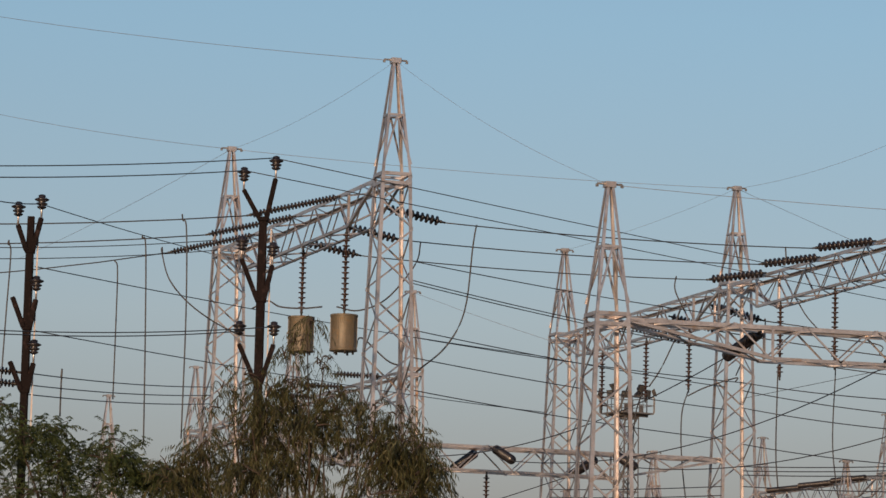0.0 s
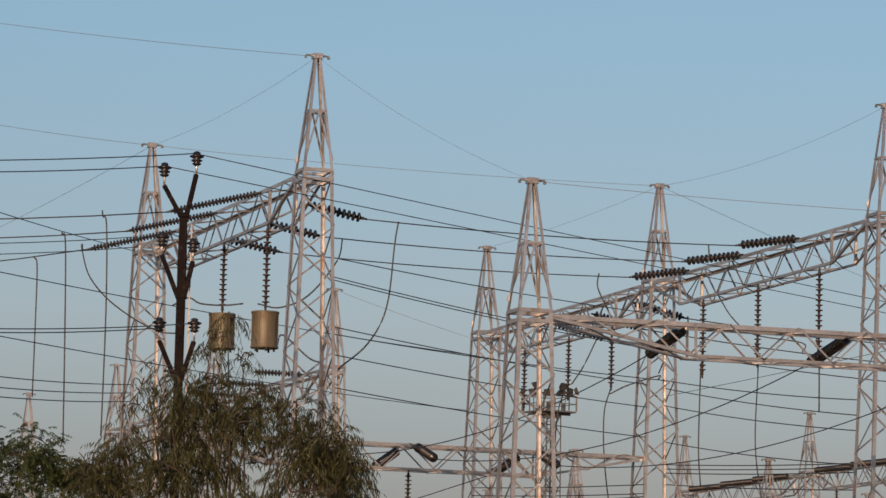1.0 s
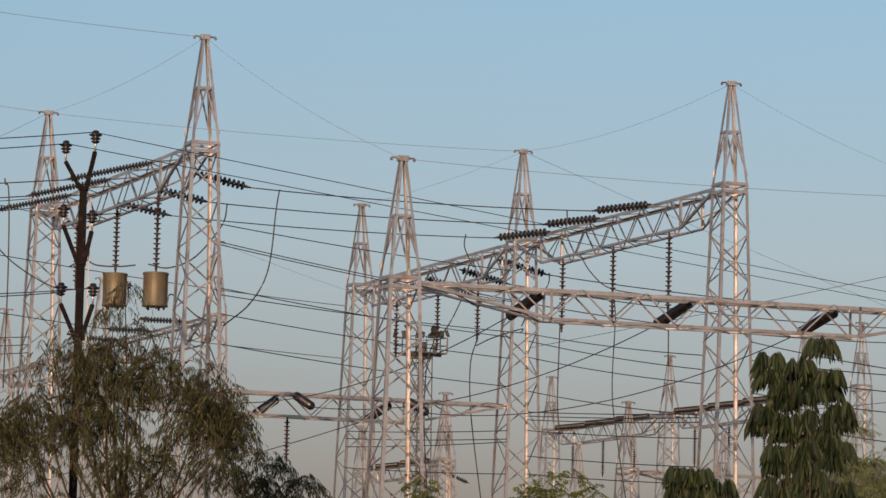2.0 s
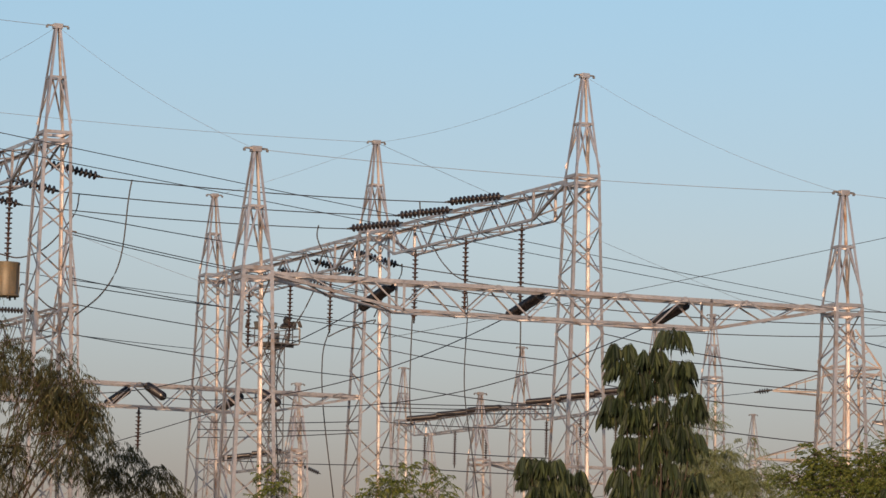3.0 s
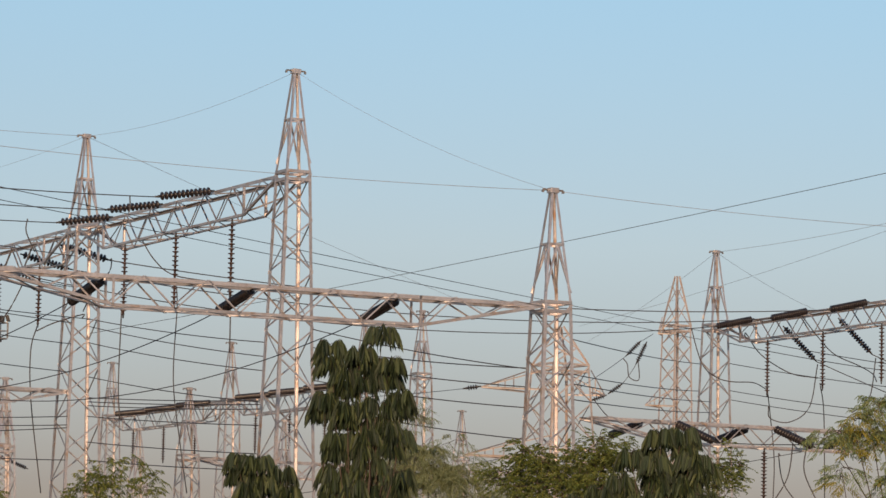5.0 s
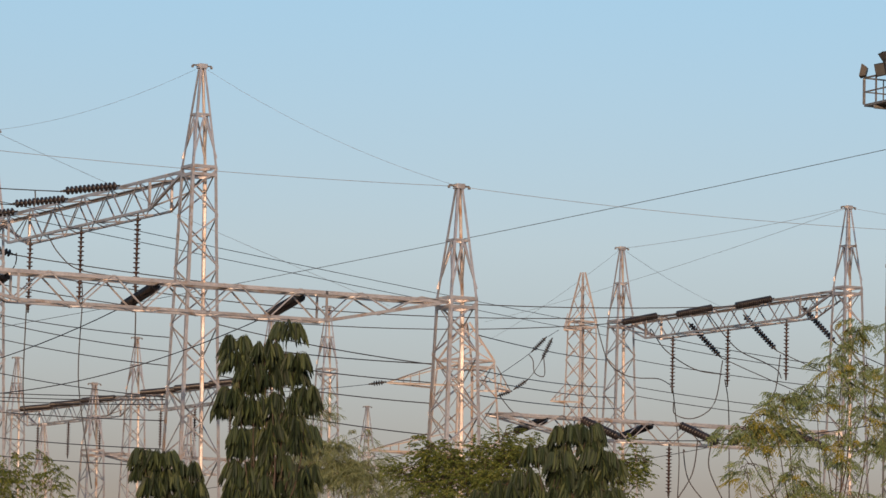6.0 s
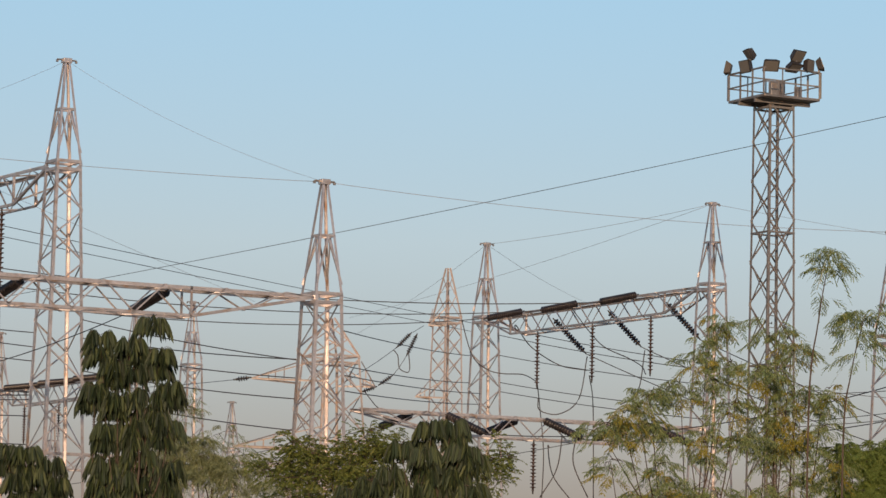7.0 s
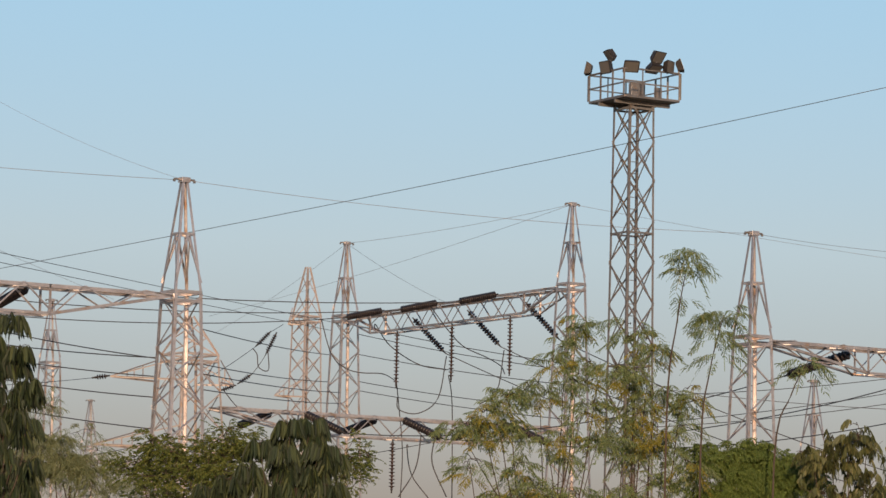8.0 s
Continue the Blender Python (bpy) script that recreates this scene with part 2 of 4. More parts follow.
# ---- gantries ----
YARD = 23.5                                     # the yard's turn against the view
HIGH, HIGH_PEAK, LOW, LOW_PEAK = 19.05, 3.56, 13.5, 3.58
high_label = "tall galvanised steel lattice gantry tower with a slender peak"
low_label = "galvanised steel lattice gantry tower of the lower busbar row"
high_proto = column("lattice_tower", high_label, HIGH, HIGH_PEAK, 2.0, 0.95, "tall gantry towers")
low_proto = column("lattice_tower", low_label, LOW, LOW_PEAK, 1.75, 0.98, "low gantry towers")


def stand(proto, x, y):
    m = pose(x, y, 0, 0, 0, YARD)
    if not proto.get("stood"):
        proto["stood"] = 1
        proto.matrix_basis = m
        return proto
    c = copy_thing(proto, m)
    return c


A, BL = Vector((-15.0, 123.9, 0)), Vector((-22.9, 141.3, 0))
E, C, BB = Vector((2.4, 131.9, 0)), Vector((-5.4, 149.6, 0)), Vector((-13.1, 167.4, 0))
F, G = Vector((31.4, 164.8, 0)), Vector((23.84, 183.2, 0))
AR, AM, AR2 = Vector((-21.2, 182.4, 0)), Vector((-29.3, 200.3, 0)), Vector((-37.4, 218.2, 0))
K0, K1, K2 = Vector((8.5, 223.5, 0)), Vector((0.8, 240.8, 0)), Vector((-7.1, 258.8, 0))
M0, M1 = Vector((-16.2, 294.0, 0)), Vector((-24.0, 312.0, 0))
FAR_LEFT, FAR_MID, LX = Vector((-45.8, 236.1, 0)), Vector((18.9, 295.9, 0)), Vector((11.5, 217.0, 0))
B, D, I = Vector((-7.6, 112.2, 0)), Vector((10.35, 119.4, 0)), Vector((30.6, 127.4, 0))
J3 = Vector((-1.5, 206.6, 0))
V_DIR = (D - B).normalized()
U_DIR = (C - E).normalized()
I2 = I + V_DIR * 19.5
for c in (A, BL, E, C, BB, F, G, AR, AM, AR2, K0, K1, K2, M0, M1, FAR_LEFT, FAR_MID, LX):
    stand(high_proto, c.x, c.y)
P1, P2, LOW_P = BL, C, 12.66                    # the lower girders of the second row sit between the tall towers
Q1, Q2, LOW_Q = F - V_DIR * 17.9, F, 12.8
Q3 = Vector((17.0, 214.3, 0))
for c in (B, D, I, I2, J3):
    stand(low_proto, c.x, c.y)


support(Q3.x, Q3.y, LOW)


def span(a, b, z, group, low=False, depth=1.15):
    d = (b - a).normalized()
    a, b = a + d * 0.45, b - d * 0.45
    up = Vector((0, 0, z - 0.03))
    return beam(a + up, b + up, 0.9, 0.95 if low else depth, 4.2 if low else 2.7, 0.12, group,
                "galvanised steel lattice girder between two lower columns" if low else "galvanised steel lattice girder high between two gantry towers")


for a, b in ((A, BL), (E, C), (C, BB), (F, G), (AR, AM), (AM, AR2), (K0, K1), (K1, K2), (M0, M1)):
    span(a, b, HIGH, "tall gantry beams", False, 1.02 if a is F else 1.15)
for a, b, z in ((B, D, LOW), (I, I2, LOW), (P1, P2, LOW_P), (Q1, Q2, LOW_Q), (J3, Q3, LOW)):
    span(a, b, z, "low gantry beams", True)


# ---- insulators, cables ----
BELL = [(0.03, 0), (0.075, 0.008), (0.128, 0.020), (0.138, 0.045), (0.125, 0.072), (0.07, 0.092), (0.045, 0.125), (0.03, 0.146)]
DISC = lathe("disc", [(0.03, 0), (0.055, 0.012), (0.13, 0.026), (0.138, 0.042), (0.11, 0.055), (0.055, 0.065), (0.045, 0.13), (0.03, 0.146)], PORCELAIN, 12)
DISC_DARK = lathe("bell_disc", BELL, DARK_PORCELAIN, 12)
FITTING = lathe("fitting", [(0.02, 0), (0.035, 0.02), (0.03, 0.10), (0.05, 0.13), (0.05, 0.18), (0.02, 0.2)], LAMP_BODY, 8)


def string(p, q, dark=True, group="strain insulator strings", scale=1.0, pitch=0.152):
    """A string of cap-and-pin discs from p to q, with a fitting at each end."""
    p, q = Vector(p), Vector(q)
    d = q - p
    t = thing("insulator_string", "string of dark glazed disc insulators pulling on a steel girder" if dark else "string of brown porcelain disc insulators hanging from a steel girder", "insulator", group)
    m = d.to_track_quat("Z", "Y").to_matrix().to_4x4()
    m.translation = p
    t.matrix_basis = m
    length = d.length
    n = max(3, round((length - 0.36) / pitch))
    step = (length - 0.36) / n
    for i in range(n):
        piece("disc", DISC_DARK if dark else DISC, t, pose(0, 0, 0.18 + step * i) @ Matrix.Diagonal((scale, scale, step / 0.146, 1)))
    piece("fitting", FITTING, t, pose(0, 0, 0))
    piece("fitting", FITTING, t, pose(0, 0, length, 180))
    return t


def tube(name, pts, radius, mat, n=6, taper=1.0):
    """A round tube along a row of points."""
    pts = [Vector(p) for p in pts]
    vs, fs = [], []
    for i, p in enumerate(pts):
        d = (pts[min(i + 1, len(pts) - 1)] - pts[max(i - 1, 0)]).normalized()
        x = d.cross(Vector((0.31, 0.17, 0.93)) if abs(d.z) < 0.9 else Vector((1, 0.2, 0))).normalized()
        y = d.cross(x)
        r = radius * (1 + (taper - 1) * i / (len(pts) - 1))
        vs += [p + (x * math.cos(2 * math.pi * k / n) + y * math.sin(2 * math.pi * k / n)) * r for k in range(n)]
    for i in range(len(pts) - 1):
        fs += [(i * n + k, i * n + (k + 1) % n, (i + 1) * n + (k + 1) % n, (i + 1) * n + k) for k in range(n)]
    fs += [tuple(range(n - 1, -1, -1)), tuple(range((len(pts) - 1) * n, len(pts) * n))]
    return mesh_from(name, vs, fs, mat, True)


def smooth_path(pts, steps=6):
    """A soft curve through a few points."""
    pts = [Vector(p) for p in pts]
    ends = [pts[0] * 2 - pts[1]] + pts + [pts[-1] * 2 - pts[-2]]
    out = []
    for i in range(len(pts) - 1):
        a, b, c, d = ends[i:i + 4]
        for k in range(steps):
            f = k / steps
            out.append(0.5 * ((2 * b) + (c - a) * f + (2 * a - 5 * b + 4 * c - d) * f * f + (3 * b - a - 3 * c + d) * f ** 3))
    return out + [pts[-1]]


def under(a, b, f, side, depth=1.15):
    """A point on the lower chord of a tall girder between two towers."""
    full = (b - a).length
    e = min(f, 1 - f) * full - 0.45
    return on(a, b, f, side, HIGH - 0.05 - depth * (0.12 + 0.88 * min(1, max(0, e) / 2.7)))


def wire(p, q, sag=0.4, radius=0.021, mat=None, kind="conductor"):
    p, q = Vector(p), Vector(q)
    pts = []
    for i in range(21):
        f = i / 20
        v = p.lerp(q, f)
        v.z -= sag * 4 * f * (1 - f)
        pts.append(v)
    name, label = {"conductor": ("conductor", "dark weathered aluminium overhead conductor spanning the yard"),
                   "earth": ("earth_wire", "thin galvanised earth wire strung between tower tops")}[kind]
    return tagged(new(name, tube(name, pts, radius, mat or (EARTH if kind == "earth" else CONDUCTOR))), label, "cable", "overhead wires")


def dropper(*pts, radius=0.026):
    return tagged(new("dropper_cable", tube("dropper_cable", smooth_path(pts), radius, CONDUCTOR)), "dark flexible cable hanging down from an overhead conductor", "cable", "dropper cables")


def top(c, z=22.64):
    return (c.x, c.y, z)


def earth(p, q, sag=0.5, radius=0.0075):
    return wire(p, q, sag * 0.5, radius, EARTH, "earth")


# phases strung along -v from the E row to the A row, and on to the next yard
U3, V3 = Vector((*U_DIR.xy, 0)), Vector((*V_DIR.xy, 0))


def on(a, b, f, side, z):
    return Vector((*(a.xy.lerp(b.xy, f) + V3.xy * side * 0.44), z))


for fe, fa, fb, rise, sag in ((0.295, 0.11, 0.21, 2.25, 2.0), (0.538, 0.345, 0.47, 2.75, 2.2), (0.789, 0.575, 0.73, 2.25, 3.0)):
    p = on(E, C, fe, -1, HIGH - 0.02)
    pe = p - V3 * 2.28 + Vector((0, 0, -0.39))
    string(p, pe, True, "strain insulator strings", 1.12, 0.165)
    a = under(A, BL, fa, 1)
    a.z = max(a.z, HIGH - 0.66)
    ae = a + V3 * 1.95 + Vector((0, 0, -0.34))
    string(a, ae, True, "strain insulator strings", 1.12, 0.165)
    wire(pe, ae, 0.12, 0.021)
    b = on(A, BL, fb, -1, HIGH - 0.10)
    be = b - V3 * 3.0 + Vector((0, 0, -0.8))
    string(b, be, True, "strain insulator strings", 0.82, 0.115)
    wire(be, be - V3 * 46 + Vector((0, 0, rise)), sag, 0.021)
right_ends = []
for f in (0.20, 0.42, 0.63):
    p = on(C, BB, f, 1, HIGH - 0.28)
    q = p + V3 * 2.25 + Vector((0, 0, -0.5))
    string(p, q, True, "strain insulator strings", 1.15)
    right_ends.append(q)
# hanging strings under the high girders
for f, hang in ((0.21, 2.9), (0.47, 2.85), (0.72, 2.8)):
    p = under(E, C, f, -1)
    q = p - Vector((0, 0, hang))
    string(p, q, False, "hanging insulator strings", 0.92, 0.165)
for f in (0.10, 0.34, 0.60):
    p = under(C, BB, f + 0.08, -1)
    string(p, p - Vector((0, 0, 2.5)), False, "hanging insulator strings", 0.92, 0.165)
DRUM_ME = lathe("coil", [(0.10, 0), (0.40, 0.0), (0.425, 0.03), (0.41, 0.06), (0.41, 1.02), (0.425, 1.05), (0.40, 1.08), (0.10, 1.1)], DRUM, 28)
LID_ME = lathe("end_ring", [(0.30, 0), (0.432, 0.0), (0.437, 0.035), (0.432, 0.07), (0.30, 0.07)], DRUM, 28)
DRUM_RIB = box_mesh("rib", DRUM, 0.01)
PEG_ME = lathe("peg", [(0.02, 0), (0.035, 0.0), (0.035, 0.1), (0.02, 0.12)], LAMP_BODY, 8)
for f, hang, drum in ((0.168, 2.72, True), (0.42, 2.3, True), (0.68, 2.4, False)):
    p = under(A, BL, f, -1)
    q = p - Vector((0, 0, hang))
    string(p, q, False, "hanging insulator strings", 0.92, 0.165)
    if drum:
        t = thing("wave_trap", "brown varnished drum-shaped line trap hanging from an insulator string", "line trap", "line traps")
        t.matrix_basis = pose(q.x, q.y, q.z - 1.12)
        coil = piece("coil", DRUM_ME, t)
        piece("end_ring", LID_ME, t, pose(0, 0, -0.02))
        piece("end_ring", LID_ME, t, pose(0, 0, 1.05))
        for k in range(10):
            piece("rib", DRUM_RIB, coil, pose(0.418 * math.cos(k * 0.628), 0.418 * math.sin(k * 0.628), 0.55, 0, 0, math.degrees(k * 0.628)) @ Matrix.Diagonal((0.012, 0.03, 0.98, 1)))
        for k in range(5):
            piece("peg", PEG_ME, coil, pose(0.3 * math.cos(k * 1.257), 0.3 * math.sin(k * 1.257), -0.12))

# busbar girder between the lower towers: strings going away from the viewer
for f, g in ((0.235, 0.264), (0.485, 0.503), (0.735, 0.742)):
    p = Vector((*B.xy.lerp(D.xy, f), LOW - 0.12)) + U3 * 0.3
    q = p + U3 * 2.7 + Vector((0, 0, -0.5))
    string(p, q, True, "busbar strings", 1.25)
    e = Vector((*P1.xy.lerp(P2.xy, g + 0.012), LOW_P - 0.12)) - U3 * 0.4
    s = e - U3 * 2.2 + Vector((0, 0, -0.6))
    string(e, s, True, "busbar strings", 1.25)
    wire(q, s, 0.9, 0.017)
    e2 = e + U3 * 0.85 - V3 * 0.4 + Vector((0, 0, -0.1))
    s2 = e2 + U3 * 2.3 - V3 * 0.2 + Vector((0, 0, -0.5))
    string(e2, s2, True, "busbar strings", 1.25)
    wire(s2, s2 + U3 * 130 - V3 * 4, 2.0, 0.018)
front_ends = []
for f, away in ((0.19, True), (0.25, False), (0.475, True), (0.515, False), (0.78, True), (0.82, False)):
    p = Vector((*Q1.xy.lerp(Q2.xy, f), LOW_Q - 0.1)) + U3 * (0.4 if away else -0.4)
    q = p + (U3 * 2.4 - V3 * 0.3 + Vector((0, 0, -0.5)) if away else U3 * -2.2 + V3 * 0.7 + Vector((0, 0, -0.9)))
    string(p, q, True, "busbar strings", 1.3)
    if away:
        wire(q, q + U3 * 95 + Vector((0, 0, -1.0)), 1.2, 0.015)
    else:
        front_ends.append(q)
for f, end in zip((0.23, 0.50, 0.77), front_ends):
    p = Vector((*I.xy.lerp(I2.xy, f), LOW - 0.2)) + U3 * 0.3
    q = p + U3 * 2.8 - V3 * 0.8 + Vector((0, 0, -0.7))
    string(p, q, True, "busbar strings", 1.3)
    wire(q, end, 0.8, 0.02)
h = Vector((*Q1.xy.lerp(Q2.xy, 0.49), LOW_Q - 0.97)) - U3 * 0.44
string(h, h - Vector((0, 0, 2.3)), False, "hanging insulator strings")
h = Vector((*P1.xy.lerp(P2.xy, 0.50), LOW_P - 0.97)) - U3 * 0.44
string(h, h - Vector((0, 0, 1.7)), False, "hanging insulator strings", 0.9)

# F row
for f, fv, fh, slack in ((0.266, 0.221, 0.213, 0.75), (0.524, 0.471, 0.464, 0.90), (0.775, 0.718, 0.712, 1.1)):
    p = on(F, G, f, -1, HIGH - 0.01)
    q = p - V3 * 2.2 + Vector((0, 0, -0.51))
    string(p, q, True, "strain insulator strings", 1.2, 0.105)
    wire(right_ends.pop(0), q, slack, 0.023)
    a = on(F, G, fv, 1, HIGH - 0.38)
    b = a + V3 * 1.85 + Vector((0, 0, -1.58))
    string(a, b, True, "strain insulator strings", 1.05)
    wire(b, b + V3 * 30 + Vector((0, 0, -7)), 0.8, 0.022)
    h = under(F, G, fh, -1, 1.02)
    string(h, h - Vector((0, 0, 2.7)), False, "hanging insulator strings", 0.95, 0.165)
for f in (0.10, 0.36, 0.62):
    for a, b in ((K0, K1), (K1, K2)):
        p = on(a, b, f, -1, HIGH - 0.06)
        string(p, p + U3 * 4.2 - V3 * 0.6, True, "far strings", 1.3)
        h = under(a, b, f + 0.12, -1)
        string(h, h - Vector((0, 0, 2.4)), False, "far hanging strings", 1.0)
for f in (0.1, 0.45):
    p = on(M0, M1, f, -1, HIGH)
    string(p, p + U3 * 5 - V3 * 0.6, True, "far strings", 1.3)
    p = under(M0, M1, f, 1)
    string(p, p + V3 * 2.4 + Vector((0, 0, -0.9)), True, "far strings", 1.2)
for f in (0.15, 0.45, 0.75):
    p = on(AR, AM, f, -1, HIGH - 0.06)
    string(p, p - V3 * 2.4, True, "far strings", 1.1)
    h = under(AR, AM, f + 0.05, -1)
    string(h, h - Vector((0, 0, 2.3)), False, "far hanging strings", 1.0)

# earth wires between the peaks
LOWTOP = 17.11
earth(top(A), top(BL), 0.5, 0.0048)
earth(top(A), top(B, LOWTOP), 0.6, 0.0048)
earth(top(BL), top(C), 0.3)
earth(top(C), top(E), 0.75, 0.0048)
earth(top(E), top(D, LOWTOP), 0.75, 0.0048)
earth(top(B, LOWTOP), top(D, LOWTOP), 0.35)
earth(top(D, LOWTOP), top(I, LOWTOP), 0.55)
earth(top(F), top(G), 0.3)
earth(top(A), (-33.85, 146.01, 28.47), 0.3)
earth(top(BL), (-38.41, 165.49, 28.20), 0.3)
earth(top(BL), (-42.44, 195.35, 25.68), 0.3)
earth(top(BB), top(C), 0.3, 0.0048)
earth(top(G), (33.68, 212.35, 22.73), 0.4)
earth(top(G), (22.41, 233.93, 22.61), 0.4)
earth(top(F), (21.57, 228.99, 23.18), 0.5)
earth(top(F), (56.19, 186.73, 22.92), 0.3)
earth(top(I, LOWTOP), (44.66, 148.43, 19.08), 0.3)
earth(top(C), (12.78, 184.56, 19.63), 0.2)


# ---- overhead wires that cross the yard ----
# the feeder from the pole line into the yard
POLE2_AT = Vector((-22.52, 107.58, 0))           # the pole beside the feeder


def leg_point(c, k, z):
    """A point at height z on one of the four legs of the tower at c."""
    z0, z1, w0, w1 = (0.35, LOW, 1.75, 0.98) if c in (B, D, I) else (0.35, HIGH, 2.0, 0.95)
    w = (w0 + (w1 - w0) * (z - z0) / (z1 - z0)) / 2
    return pose(c.x, c.y, 0, 0, 0, YARD) @ Vector((CORNERS[k][0] * w, CORNERS[k][1] * w, z))


for p, q, s in (((-16.59, 110.74, 17.54), leg_point(G, 1, 18.82), 0.12), ((-17.37, 110.61, 17.17), leg_point(G, 1, 18.41), 0.06),
                ((-16.59, 110.74, 17.54), (-21.49, 97.46, 15.21), 0.06), ((-17.37, 110.61, 17.17), (-21.48, 97.46, 14.94), 0.06),
                ((-22.30, 107.63, 15.78), leg_point(BL, 1, 18.95), 0.05), ((-22.30, 107.63, 15.78), (-21.46, 97.46, 14.44), 0.05),
                ((-22.37, 107.62, 14.11), leg_point(BB, 1, 18.20), 0.15), ((-22.31, 107.63, 12.41), leg_point(BB, 1, 15.89), 0.15),
                ((-21.77, 97.49, 11.32), (-16.38, 110.77, 12.96), 0.12), ((-21.77, 97.49, 11.25), (-17.27, 110.63, 12.81), 0.12)):
    wire(p, q, s, 0.015)
wire((29.18, 105.53, 18.81), leg_point(C, 0, 14.95), 0.25, 0.010)
earth(top(AR), leg_point(BB, 1, 18.9), 0.1)
# lines strung from tower to tower: tower, leg, height, tower, leg, height, sag
for a, j, za, b, k, zb, s in (
    (A, 3, 16.44, C, 2, 17.84, 0.10), (A, 3, 15.85, C, 2, 16.62, 0.10), (A, 3, 15.76, C, 1, 16.71, 0.10),
    (A, 3, 14.34, C, 2, 15.22, 0.10), (A, 3, 14.12, C, 0, 15.53, 0.10), (A, 3, 13.50, C, 2, 14.40, 0.10),
    (A, 3, 12.51, C, 2, 13.30, 0.10), (C, 0, 15.53, E, 1, 13.21, 0.10), (E, 3, 13.01, D, 1, 11.52, 0.10),
    (C, 0, 15.24, E, 1, 12.72, 0.10), (E, 3, 12.57, D, 1, 10.93, 0.10), (C, 0, 14.60, E, 1, 12.23, 0.10),
    (C, 0, 13.27, E, 1, 11.14, 0.10), (E, 3, 13.64, D, 1, 11.50, 0.10), (E, 3, 11.88, D, 1, 10.28, 0.10),
    (E, 3, 11.01, D, 1, 9.29, 0.10), (C, 0, 12.45, E, 1, 11.19, 0.05), (C, 0, 12.29, E, 1, 11.06, 0.05),
    (C, 0, 12.14, E, 1, 10.90, 0.05), (C, 0, 11.72, E, 1, 10.34, 0.05), (C, 0, 10.72, E, 1, 9.36, 0.05),
    (C, 0, 10.02, E, 1, 8.78, 0.05), (D, 3, 12.41, G, 1, 17.23, 0.10), (D, 3, 11.31, G, 1, 15.92, 0.10),
    (D, 3, 11.01, G, 2, 15.34, 0.10), (D, 3, 10.52, G, 2, 14.82, 0.10), (G, 3, 18.63, F, 1, 15.70, 0.10),
    (G, 3, 18.22, F, 1, 15.41, 0.10), (G, 3, 17.24, F, 2, 14.62, 0.10), (G, 3, 15.93, F, 1, 13.67, 0.10),
    (G, 3, 15.49, F, 2, 13.11, 0.10), (BB, 2, 12.61, C, 2, 11.58, 0.05), (BB, 2, 12.29, C, 2, 11.25, 0.05),
    (BB, 2, 11.93, C, 2, 11.14, 0.05), (BB, 2, 11.02, C, 2, 9.89, 0.05),
):
    wire(leg_point(a, j, za), leg_point(b, k, zb), s, 0.018)
# the bays to both sides
for p, q, s in (((29.29, 136.90, 12.19), (43.24, 143.63, 14.21), 0.2), ((29.30, 136.90, 11.20), (43.24, 143.63, 13.82), 0.2),
                ((29.30, 136.90, 11.03), (43.25, 143.63, 13.33), 0.2), ((40.29, 185.68, 16.26), (54.79, 181.93, 15.35), 0.2),
                ((POLE2_AT.x, POLE2_AT.y, 11.30), leg_point(BL, 2, 14.14), 0.1),
                ((POLE2_AT.x, POLE2_AT.y, 10.99), leg_point(BL, 2, 13.85), 0.1),
                ((POLE2_AT.x, POLE2_AT.y, 10.74), leg_point(BL, 2, 13.55), 0.1),
                ((-29.17, 131.00, 17.69), leg_point(BL, 1, 19.42), 0.08),
                ((-29.16, 131.00, 17.32), leg_point(BL, 1, 19.06), 0.08)):
    wire(p, q, s, 0.016)
# short strings on the pole, with the line that goes on past it
for z in (11.30, 10.99):
    p = Vector((POLE2_AT.x - 0.1, POLE2_AT.y, z))
    string(p, p + Vector((-0.85, 0, 0.08)), True, "pole strings", 0.75, 0.10)
    wire(p + Vector((-0.83, 0, 0.08)), p + Vector((-14, -1, 0.5)), 0.1, 0.016)

# droppers and jumper loops
dropper((-25.62, 134.63, 17.78), (-25.51, 134.65, 17.46), (-25.50, 134.65, 15.57), (-25.51, 134.65, 13.12))
dropper((-22.95, 125.51, 17.40), (-22.96, 125.53, 17.31), (-22.85, 125.55, 17.03), (-22.77, 125.57, 14.22), (-22.71, 125.59, 10.90))
dropper((-21.71, 125.50, 17.92), (-21.72, 125.45, 18.06), (-21.70, 125.49, 17.88), (-21.58, 125.51, 17.57), (-21.51, 125.52, 14.94), (-21.53, 125.51, 11.10))
dropper((-27.83, 128.45, 17.48), (-27.84, 128.46, 17.59), (-27.86, 128.47, 17.47), (-27.77, 128.50, 17.19), (-27.84, 128.47, 15.20), (-27.92, 128.46, 12.86))
dropper((-22.63, 112.64, 11.68), (-22.61, 112.64, 11.91), (-22.61, 112.64, 11.81), (-22.62, 112.64, 11.40), (-22.62, 112.64, 10.61))
dropper((-24.83, 139.10, 18.61), (-24.84, 139.06, 18.82), (-24.84, 139.05, 18.63), (-24.52, 139.10, 17.65), (-23.64, 139.26, 16.72), (-22.27, 139.49, 15.93), (-21.32, 139.66, 15.84))
dropper((-12.74, 127.46, 18.06), (-12.77, 127.49, 18.03), (-12.86, 127.48, 17.39), (-13.06, 127.46, 15.42), (-13.61, 127.40, 14.27), (-14.51, 127.30, 13.45))
dropper((-14.94, 131.28, 18.06), (-15.10, 131.25, 17.32), (-15.97, 131.15, 16.20), (-16.86, 131.04, 15.78), (-17.58, 130.94, 15.88))
